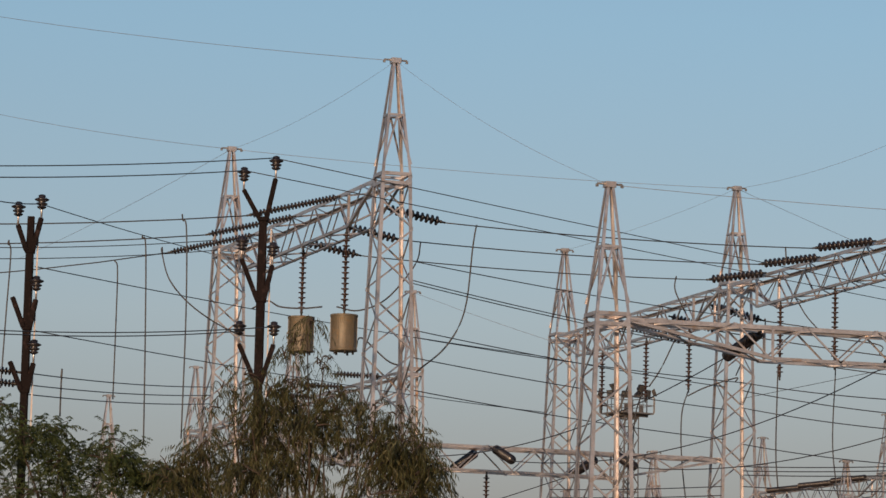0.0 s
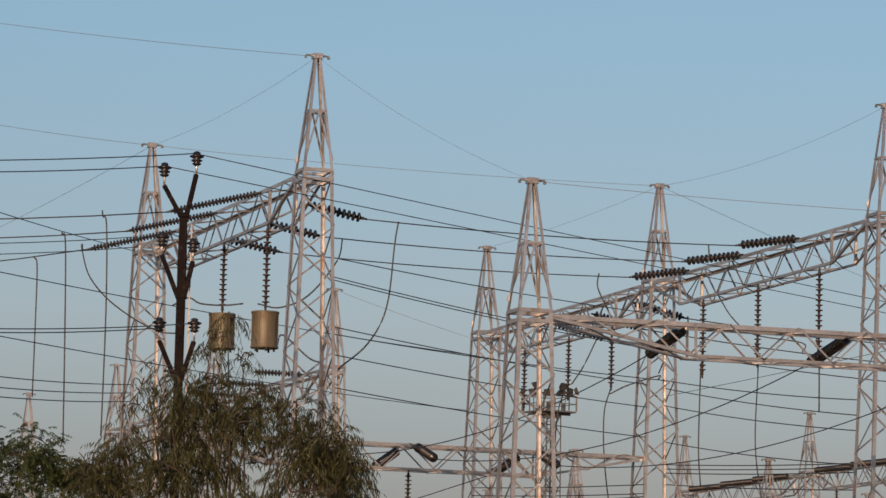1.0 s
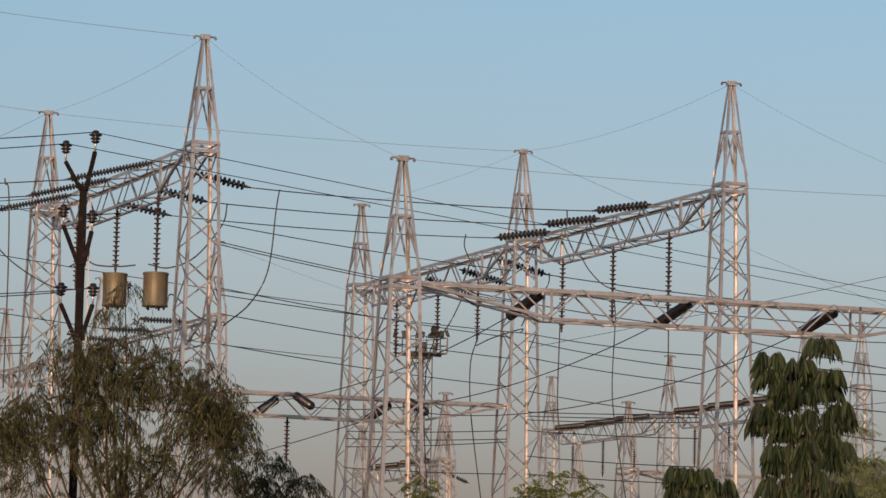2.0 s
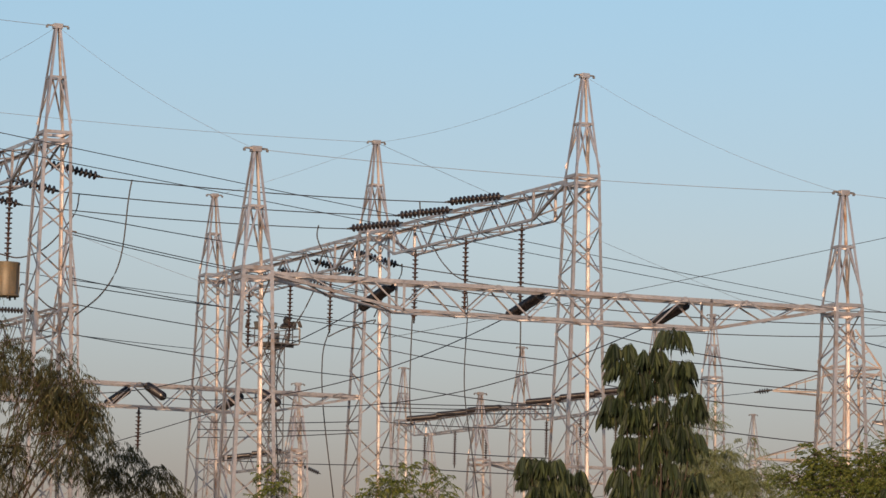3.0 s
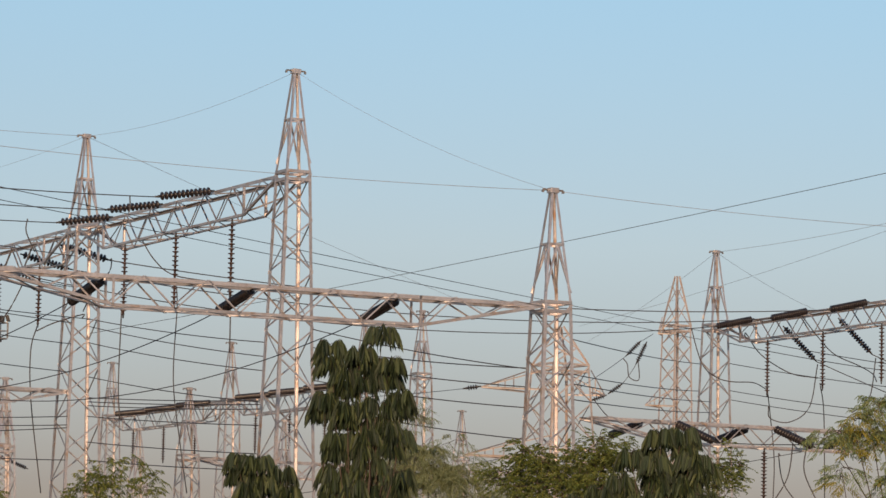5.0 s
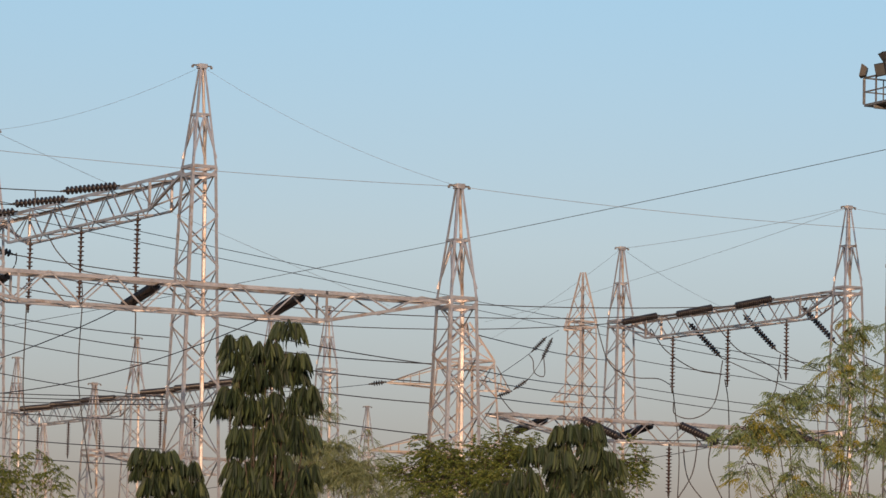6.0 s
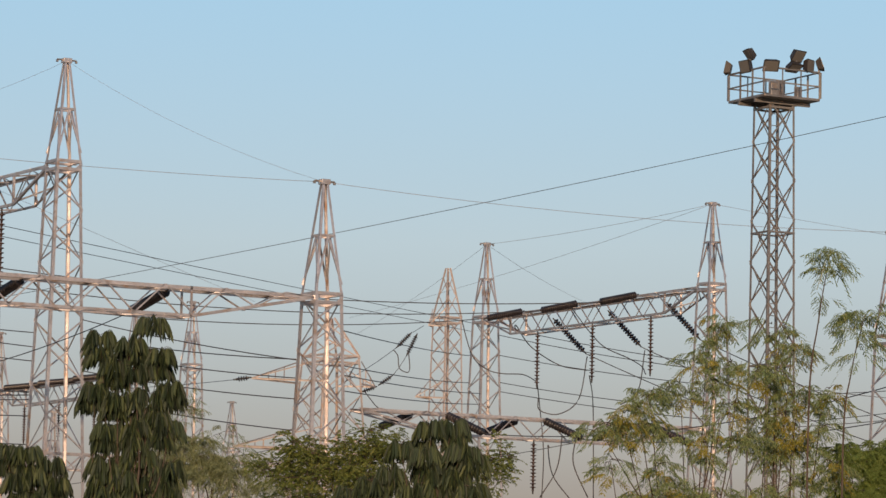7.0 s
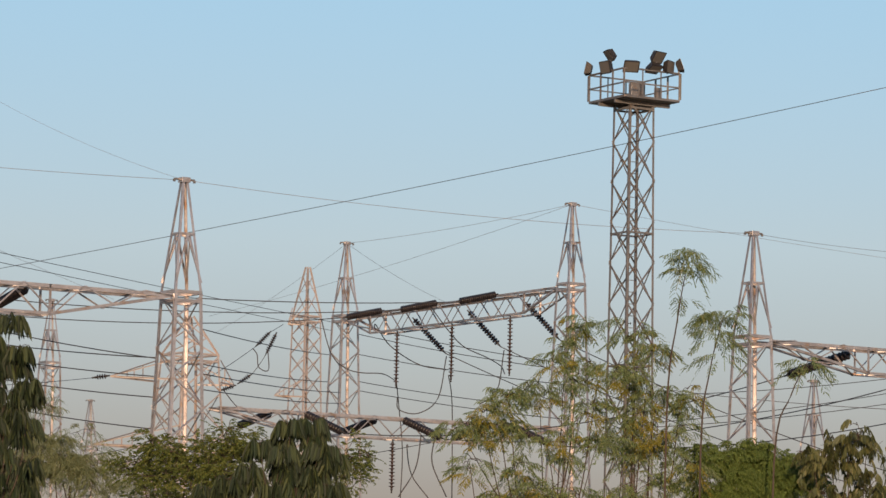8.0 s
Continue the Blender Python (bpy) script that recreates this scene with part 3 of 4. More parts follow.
dropper((-19.65, 126.72, 15.29), (-19.15, 126.62, 15.53), (-18.76, 126.68, 15.36), (-18.07, 126.79, 15.33), (-17.46, 126.88, 15.40))
dropper((-16.37, 126.84, 14.07), (-16.21, 126.96, 14.45), (-15.41, 127.06, 13.77), (-14.97, 127.11, 13.61))
dropper((-3.68, 144.48, 15.59), (-3.70, 144.48, 14.65), (-3.72, 144.48, 12.52), (-3.63, 144.49, 11.24))
dropper((-1.87, 160.19, 17.88), (-1.87, 160.18, 18.03), (-1.78, 160.18, 17.07), (-1.85, 160.18, 13.99), (-1.50, 160.18, 11.40), (-1.15, 160.19, 9.28))
dropper((0.27, 135.46, 15.57), (0.37, 135.46, 14.72), (0.39, 135.46, 13.12))
dropper((-7.19, 152.61, 15.37), (-7.20, 151.83, 15.24), (-7.40, 151.82, 14.33), (-7.32, 151.82, 12.32), (-6.82, 151.85, 8.75))
dropper((-9.12, 156.91, 15.89), (-9.43, 156.89, 14.72), (-9.49, 156.89, 12.40), (-9.26, 156.90, 9.17))
dropper((-7.09, 149.54, 14.93), (-6.41, 149.57, 15.27), (-5.32, 149.61, 15.63), (-5.35, 149.63, 15.48))
dropper((-7.29, 144.15, 16.42), (-7.29, 144.17, 16.47), (-7.79, 144.14, 15.38), (-8.20, 144.12, 14.73))
dropper((-3.39, 161.03, 19.99), (-2.81, 161.04, 19.10), (-1.96, 161.06, 18.47), (-0.06, 161.07, 18.16), (-0.07, 161.07, 17.76))
dropper((-7.30, 143.92, 18.55), (-7.30, 143.93, 18.63), (-7.33, 143.93, 18.15), (-6.99, 143.95, 17.41))
dropper((-3.29, 135.38, 18.55), (-3.27, 135.38, 18.16), (-3.31, 135.38, 17.96))
dropper((-4.44, 154.16, 18.29), (-4.40, 154.16, 18.31), (-4.48, 154.16, 17.80), (-5.06, 154.14, 17.10), (-5.48, 154.13, 16.17))
dropper((25.61, 177.68, 15.72), (25.61, 177.73, 15.69), (26.05, 179.68, 14.56), (26.26, 179.65, 12.42), (26.20, 179.65, 10.01))
dropper((27.37, 173.18, 15.61), (27.87, 175.09, 14.31), (27.95, 175.08, 9.87))
dropper((25.88, 179.14, 14.95), (25.99, 179.25, 14.39), (26.89, 179.11, 14.23), (27.80, 178.97, 14.96), (28.16, 178.92, 16.98))
dropper((25.04, 181.32, 18.33), (25.08, 181.30, 18.56), (25.77, 181.21, 17.58), (27.13, 181.01, 16.71), (28.47, 180.80, 16.47))
dropper((22.65, 182.42, 18.80), (22.63, 182.47, 18.72), (23.13, 182.41, 17.15), (23.82, 182.32, 16.51), (24.57, 182.22, 16.31), (25.57, 182.08, 16.28), (25.91, 180.01, 15.81))
dropper((26.68, 174.14, 18.78), (26.72, 174.15, 18.69), (27.32, 173.06, 17.62), (27.86, 171.99, 16.83), (28.75, 170.85, 16.27), (29.20, 169.77, 15.82), (29.21, 168.78, 15.39))
dropper((28.55, 171.12, 14.34), (28.53, 171.12, 14.19), (29.27, 171.00, 14.84), (29.54, 170.95, 16.65))
dropper((23.02, 152.57, 11.45), (23.04, 152.60, 11.38), (22.85, 152.62, 10.13), (22.20, 152.72, 8.98))
dropper((23.45, 151.63, 11.42), (23.47, 151.65, 11.34), (23.38, 151.66, 10.32), (23.97, 151.57, 8.98))
dropper((24.96, 168.91, 12.00), (24.89, 168.94, 12.03), (25.12, 168.91, 10.78), (25.94, 168.79, 9.67))
dropper((20.18, 190.47, 18.00), (20.40, 190.48, 17.71), (20.50, 190.46, 17.08), (20.98, 190.41, 16.95), (20.93, 190.42, 17.94))
dropper((18.81, 191.08, 15.94), (19.53, 191.00, 15.11), (20.39, 190.92, 14.71))

# ---- line towers with cross-arms behind the lower row ----


def line_tower(x, y, turn, z_top, w0, w1, z_waist, arms, label):
    t = thing("line_tower", label, "tower", "line towers")
    t.matrix_basis = pose(x, y, 0, 0, 0, turn)
    lattice(t, 0.2, z_waist, w0, w1, 0.085, 0.045, 0.9, ANGLE_DULL, True, True)
    for sx, sy in CORNERS:
        piece("footing", FOOT, t, pose(sx * w0 / 2, sy * w0 / 2, 0.12) @ Matrix.Diagonal((0.5, 0.5, 0.3, 1)))
    for sx, sy in CORNERS:
        bar("peak_leg", t, (sx * w1 / 2, sy * w1 / 2, z_waist), (sx * 0.08, sy * 0.08, z_top), 0.065, (-sx, 0, 0), ANGLE_DULL)
        f = 0.45
        a, b = Vector((sx * w1 / 2, sy * w1 / 2, z_waist)), Vector((sx * 0.08, sy * 0.08, z_top))
        c, d = Vector((-sx * w1 / 2, sy * w1 / 2, z_waist)), Vector((-sx * 0.08, sy * 0.08, z_top))
        bar("peak_brace", t, a, c.lerp(d, f), 0.05, (0, -sy, 0), ANGLE_DULL)
        bar("peak_brace", t, a.lerp(b, f), c.lerp(d, 0.8), 0.05, (0, -sy, 0), ANGLE_DULL)
    for z, length, side in arms:
        w = w0 + (w1 - w0) * min(1, z / z_waist)
        tip = Vector((side * (w / 2 + length), 0, z))
        for sy in (-1, 1):
            bar("arm_chord", t, (side * w / 2, sy * w / 2, z), tip, 0.07, (0, 0, -1), ANGLE_DULL)
            bar("arm_stay", t, (side * w / 2, sy * w / 2, z + 0.9), tip, 0.05, (0, 0, -1), ANGLE_DULL)
            for g in (0.33, 0.66):
                p = Vector((side * w / 2, sy * w / 2, z)).lerp(tip, g)
                q = Vector((side * w / 2, sy * w / 2, z + 0.9)).lerp(tip, g)
                bar("arm_post", t, p, q, 0.05, (0, -sy, 0), ANGLE_DULL)
    return t


LT = Vector((14.12, 157.90, 16.45))
line_tower(LT.x, LT.y, 27, LT.z, 3.5, 1.75, LT.z - 1.65, ((LT.z - 2.7, 2.85, -1), (LT.z - 2.7, 1.3, 1), (LT.z - 5.5, 3.4, -1), (LT.z - 5.5, 1.4, 1)),
           "galvanised steel lattice line tower with pointed cross-arms")
HT = Vector((23.34, 194.61, 22.65))
line_tower(HT.x, HT.y, 33, HT.z, 1.85, 1.06, HT.z - 2.6, ((HT.z - 3.0, 0.7, -1), (HT.z - 6.7, 1.4, -1)),
           "pale galvanised steel lattice line tower with a pyramid top")
for p, q in (((21.12, 190.83, 18.95), (20.35, 190.92, 18.14)), ((21.40, 190.80, 18.90), (20.87, 190.86, 17.75)), ((20.22, 190.93, 16.77), (19.50, 191.01, 16.24)), ((19.45, 191.01, 16.19), (18.62, 191.10, 15.88))):
    string(p, q, True, "line tower strings", 0.85, 0.11)
wire(HT - Vector((1.2, 0, 3.0)), (21.18, 190.83, 18.95), 0.0, 0.016)
wire((20.35, 190.92, 18.14), (15.93, 179.29, 15.00), 0.1, 0.016)
wire((20.87, 190.86, 17.75), (20.22, 190.93, 16.77), 0.05, 0.016)
arm_tip = pose(LT.x, LT.y, 0, 0, 0, 27) @ Vector((-(3.5 - 1.75 * (LT.z - 2.7) / (LT.z - 1.65)) / 2 - 2.85, 0, LT.z - 2.7))
string(arm_tip, arm_tip + Vector((-0.75, 0, -0.12)), True, "line tower strings", 0.8, 0.11)
wire(arm_tip + Vector((-0.73, 0, -0.12)), leg_point(E, 3, 11.22), 0.05, 0.012)
for q in ((48.35, 187.99, 17.20), (4.08, 230.49, 17.20), (-4.84, 241.49, 17.20), (-11.14, 202.73, 17.20)):
    stand(low_proto, q[0], q[1])


# ---- floodlight masts ----
bm = bmesh.new()
bmesh.ops.create_cube(bm, size=1)
for v in bm.verts:
    if v.co.x < 0:
        v.co.y, v.co.z = v.co.y * 0.72, v.co.z * 0.66
bmesh.ops.bevel(bm, geom=bm.edges[:], offset=0.03, segments=2, affect="EDGES")
FLOOD = bpy.data.meshes.new("housing")
bm.to_mesh(FLOOD)
bm.free()
FLOOD.materials.append(LAMP_BODY)
LENS_ME = box_mesh("glass_front", glass, 0.05)


def flood_mast(base, height, turn, label):
    t = thing("floodlight_mast", label, "light mast", "floodlight masts")
    t.matrix_basis = pose(base[0], base[1], 0, 0, 0, turn)
    lattice(t, 0.2, height, 1.45, 1.12, 0.085, 0.05, 1.35, ANGLE_DARK, True, True)
    for sx, sy in CORNERS:
        piece("footing", FOOT, t, pose(sx * 0.72, sy * 0.72, 0.12) @ Matrix.Diagonal((0.5, 0.5, 0.3, 1)))
    for z in (height - 5.0, height - 10.0, height - 15.0):
        for k in range(4):
            (ax, ay), (bx, by) = CORNERS[k], CORNERS[(k + 1) % 4]
            bar("ring_bar", t, (ax * 0.6, ay * 0.6, z), (bx * 0.6, by * 0.6, z), 0.07, (-(ax + bx), -(ay + by), 0), ANGLE_DARK)
    for s in (-0.16, 0.16):
        bar("ladder_stile", t, (s, 0, 0.3), (s, 0, height), 0.06, (1, 0, 0), ANGLE_DARK)
    for i in range(int(height / 0.45)):
        bar("ladder_rung", t, (-0.16, 0, 0.6 + i * 0.45), (0.16, 0, 0.6 + i * 0.45), 0.03, (0, 0, 1), ANGLE_DARK)
    h = 1.25
    piece("deck", PLATE_DARK, t, pose(0, 0, height + 0.06) @ Matrix.Diagonal((2 * h, 2 * h, 0.09, 1)))
    for s in (-0.55, 0.55):
        piece("joist", PLATE_DARK, t, pose(0, s, height - 0.06) @ Matrix.Diagonal((2.2 * h * 0.9, 0.1, 0.14, 1)))
    for k in range(4):
        (ax, ay), (bx, by) = CORNERS[k], CORNERS[(k + 1) % 4]
        inn = (-(ax + bx), -(ay + by), 0)
        for z, w in ((0.55, 0.05), (1.08, 0.06)):
            bar("rail", t, (ax * h, ay * h, height + z), (bx * h, by * h, height + z), w, inn, ANGLE_DARK)
        for g in (0, 0.33, 0.66):
            x, y = ax * h + (bx - ax) * h * g, ay * h + (by - ay) * h * g
            bar("rail_post", t, (x, y, height + 0.1), (x, y, height + 1.1), 0.055 if g else 0.08, inn, ANGLE_DARK)
    for x, y, w, d in ((-0.25, -0.35, 0.34, 0.6), (0.3, 0.1, 0.26, 0.75), (0.75, -0.5, 0.22, 0.5)):
        piece("switch_box", PLATE_DARK, t, pose(x, y, height + 0.11 + d / 2) @ Matrix.Diagonal((w, 0.2, d, 1)), "grey switch box on the deck")
    # place along the rail, heading, downward tilt, height over the rail
    lights = [(-1, 1, 140, -12, 0.0), (-1, 0.0, 185, 15, -0.08), (-1, -0.2, 165, 35, 0.36), (-0.8, -1, 250, 40, -0.15),
              (0.15, -1, 285, 35, 0.32), (0.05, -0.95, 280, 60, -0.12), (0.55, -1, 300, 5, -0.05), (1, -0.95, 325, -20, 0.05)]
    for sx, sy, az, tip, up in lights:
        lamp = piece("floodlight", FLOOD, t, pose(sx * h, sy * h, height + 1.36 + up, 0, 0, az) @ pose(0, 0, 0, 0, tip) @ Matrix.Diagonal((0.22, 0.62, 0.50, 1)), "weathered floodlight housing")
        piece("glass_front", LENS_ME, lamp, pose(0.50, 0, 0) @ Matrix.Diagonal((0.06, 0.84, 0.84, 1)), "dull glass front")
        bar("lamp_bracket", t, (sx * h, sy * h, height + 1.05), (sx * h, sy * h, height + 1.20 + max(0, up)), 0.06, (-sx, -sy, 0.01), ANGLE_DARK)
    return t


MAST = Vector((29.17, 141.01, 23.59))
flood_mast(MAST, MAST.z - 0.06, 22, "tall brownish steel lattice mast with railed lamp platform")
MAST2 = Vector((-15.70, 254.54, 23.70))
flood_mast(MAST2, MAST2.z - 0.06, 38, "distant steel lattice mast with railed lamp platform")

# ---- pole line ----
PIN = lathe("pin_insulator", [(0.03, 0), (0.07, 0.02), (0.12, 0.05), (0.125, 0.075), (0.07, 0.10), (0.15, 0.14), (0.155, 0.165), (0.08, 0.195), (0.19, 0.25), (0.195, 0.275), (0.09, 0.32), (0.10, 0.37), (0.05, 0.40)], DARK_PORCELAIN, 16)
PIN_ROD = lathe("pin_rod", [(0.02, 0), (0.028, 0.0), (0.028, 0.32), (0.02, 0.34)], STEEL, 8)
SHAFT = box_mesh("shaft", POLE_PAINT, 0.08)


def beam_between(name, me, parent, p, q, w):
    p, q = Vector(p), Vector(q)
    m = (q - p).to_track_quat("Z", "Y").to_matrix().to_4x4()
    m.translation = (p + q) / 2
    return piece(name, me, parent, m @ Matrix.Diagonal((w, w, (q - p).length, 1)))


def aim(a, b):
    m = (b - a).to_track_quat("Z", "Y").to_matrix().to_4x4()
    m.translation = a
    return m


def slab(name, length, half, mat):
    """A square bar along z with a chamfered end."""
    prof = [(0.8, 0.0), (1.0, 0.02), (1.0, length - 0.03), (0.8, length)]
    vs = [(sx * half * k, sy * half * k, z) for k, z in prof for sx, sy in CORNERS]
    fs = [(j * 4 + i, j * 4 + (i + 1) % 4, j * 4 + 4 + (i + 1) % 4, j * 4 + 4 + i) for j in range(3) for i in range(4)]
    return mesh_from(name, vs, fs + [(3, 2, 1, 0), (12, 13, 14, 15)], mat)


def line_pole(p, w, tiers, label):
    """A steel pole with V-shaped arms; each arm carries a pin insulator. tiers: drop below the top, arms (side, rise, reach)."""
    t = thing("line_pole", label, "pole", "line poles")
    t.matrix_basis = pose(p[0], p[1], 0, 0, 0, 4)
    z = p[2]
    beam_between("shaft", SHAFT, t, (0, 0, 0), (0, 0, z), w)
    for drop, arms in tiers:
        for side, rise, reach, *bare in arms:
            a = Vector((side * w * 0.4, -0.08, z - drop))
            b = a + Vector((side * reach, 0, rise))
            arm_box = ((b - a).length, 0.0625)
            arm = piece("arm", slab("arm", arm_box[0], arm_box[1], POLE_PAINT), t, aim(a, b))
            if bare:
                continue
            back = arm.matrix_basis.inverted()
            piece("pin_rod", PIN_ROD, arm, back @ pose(b.x, b.y, b.z - 0.05))
            piece("pin_insulator", PIN, arm, back @ pose(b.x, b.y, b.z + 0.22), "dark ribbed porcelain")
        piece("clamp", SHAFT, t, pose(0, 0, z - drop) @ Matrix.Diagonal((w * 1.25, w * 1.25, 0.12, 1)))
    bar("cable_run", t, (w * 0.9, 0, 1.0), (w * 0.9, 0, z - 0.3), 0.04, (1, 0, 0), ANGLE_DULL)
    return t


POLE = Vector((-16.84, 110.70, 15.91))
line_pole(POLE, 0.23, ((0.05, ((-1, 0.78, 0.45), (1, 1.1, 0.22))), (2.25, ((-1, 1.1, 0.45), (1, 0.95, 0.2))), (4.45, ((-1, 1.0, 0.45), (1, 1.0, 0.3)))),
          "dark oxide-painted steel pole with angled arms and pin insulators")
POLE2 = POLE2_AT + Vector((0, 0, 15.43))
line_pole(POLE2, 0.20, ((0.92, ((-1, 0.68, 0.25), (1, 0.88, 0.2))), (2.95, ((1, 0.75, 0.14), (-1, 0.8, 0.32, 0))), (4.6, ((1, 0.72, 0.14), (-1, 0.75, 0.32, 0)))),
          "dark oxide-painted steel pole with short angled arms")


# ---- trees ----
rng = np.random.default_rng(7)


def frond_mesh(name, clumps, length, pairs, leaf, width, droop, hang, rise, mat, spread=1.0, core=1.0, dense=1.0, pinnae=0, tumble=0.5, ragged=0.22, oval=False):
    """A crown of many compound leaves. clumps: centre, radii, count. Each leaf is a bent rib with leaflets on both sides."""
    verts, faces, base = [], [], 0
    for centre, radii, count in clumps:
        n = int(count * dense)
        d = rng.normal(size=(n, 3))
        d /= np.linalg.norm(d, axis=1)[:, None]
        shell = rng.uniform(0.15, 1.0, n) ** 0.6
        o = np.array(centre) + d * shell[:, None] * np.array(radii) * core
        az = np.arctan2(d[:, 1], d[:, 0]) + rng.normal(0, 0.9 * spread, n)
        h = np.stack([np.cos(az), np.sin(az), np.zeros(n)], 1)
        el = rise + rng.normal(0, 0.35, n) + 0.3 * d[:, 2]
        ln = length * rng.uniform(0.65, 1.25, n)
        dr = droop * rng.uniform(0.6, 1.4, n)

        def at(s):
            s = np.asarray(s)
            out = o + h * (ln * np.cos(el) * s)[:, None]
            out[:, 2] += ln * (np.sin(el) * s - dr * s * s)
            return out
        side = np.stack([-h[:, 1], h[:, 0], np.zeros(n)], 1)
        if pinnae:                              # twice-divided leaves: side fronds on both sides of a main rib
            made = []
            for j in range(pinnae):
                s = 0.25 + 0.75 * (j + 0.5) / pinnae
                for sg in (-1, 1):
                    way = side * sg + h * 0.75
                    made.append((at(np.full(n, s)), way, ln * 0.42 * (1.15 - 0.6 * s)))
            made.append((at(np.full(n, 0.95)), h, ln * 0.25))
            made.append((at(np.full(n, 0.0)), h, ln * 0.9))
            o = np.concatenate([m[0] for m in made])
            h = np.concatenate([m[1] for m in made])
            h /= np.linalg.norm(h, axis=1)[:, None]
            ln = np.concatenate([m[2] for m in made])
            n = len(o)
            el = rng.normal(-0.15, 0.25, n)
            dr = np.full(n, 0.5) * rng.uniform(0.5, 1.5, n)
            side = np.stack([-h[:, 1], h[:, 0], np.zeros(n)], 1)
        # the rib
        ss = (0.0, 0.5, 1.0)
        rib = []
        for s in ss:
            p = at(np.full(n, s))
            rib += [p - side * 0.007, p + side * 0.007]
        rib = np.stack(rib, 1)
        verts.append(rib.reshape(-1, 3))
        idx = base + np.arange(n)[:, None] * 6
        faces += (idx + np.array([0, 1, 3, 2])).tolist() + (idx + np.array([2, 3, 5, 4])).tolist()
        base += n * 6
        for j in range(pairs):
            s0 = 0.22 + 0.78 * (j + 0.5) / pairs
            for sg in (-1, 1):
                s = np.clip(s0 + rng.normal(0, 0.03, n), 0, 1)
                p = at(s)
                tan = at(np.clip(s + 0.05, 0, 1.05)) - at(s - 0.02)
                tan /= np.linalg.norm(tan, axis=1)[:, None] + 1e-9
                way = side * sg * (1 - hang * 0.75) + tan * 0.45 * (1 - 0.6 * hang) + rng.normal(0, ragged, (n, 3))
                way[:, 2] -= hang * 1.3
                way /= np.linalg.norm(way, axis=1)[:, None]
                ll = leaf * rng.uniform(0.7, 1.2, n) * (1.0 - 0.35 * abs(s0 - 0.55))
                across = np.cross(way, side + rng.normal(0, tumble, (n, 3)))
                across /= np.linalg.norm(across, axis=1)[:, None] + 1e-9
                wd = across * (width * 0.5 * rng.uniform(0.8, 1.2, n))[:, None]
                if oval:                        # a broad leaflet: two halves along its midrib, a little folded
                    tip = p + way * ll[:, None]
                    fold = np.cross(way, across) * (width * 0.12)
                    m1, m2 = p + way * (ll * 0.28)[:, None] + fold, p + way * (ll * 0.74)[:, None] + fold
                    q = np.stack([p, m1 - wd, m2 - wd * 0.85, tip, m2 + wd * 0.85, m1 + wd], 1)
                    verts.append(q.reshape(-1, 3))
                    idx = base + np.arange(n)[:, None] * 6
                    faces += (idx + np.array([0, 1, 2, 3])).tolist() + (idx + np.array([0, 3, 4, 5])).tolist()
                    base += n * 6
                    continue
                m = p + way * (ll * 0.45)[:, None]
                q = np.stack([p, m - wd, p + way * ll[:, None] + np.array([0, 0, -0.1]) * ll[:, None], m + wd], 1)
                verts.append(q.reshape(-1, 3))
                faces += (base + np.arange(n)[:, None] * 4 + np.arange(4)).tolist()
                base += n * 4
    me = bpy.data.meshes.new(name)
    v = np.concatenate(verts)
    f = np.array(faces)
    me.vertices.add(len(v))
    me.vertices.foreach_set("co", v.astype(np.float32).ravel())
    me.loops.add(f.size)
    me.loops.foreach_set("vertex_index", f.ravel().astype(np.int32))
    me.polygons.add(len(f))
    me.polygons.foreach_set("loop_start", np.arange(0, f.size, 4, dtype=np.int32))
    me.update(calc_edges=True)
    me.materials.append(mat)
    return me


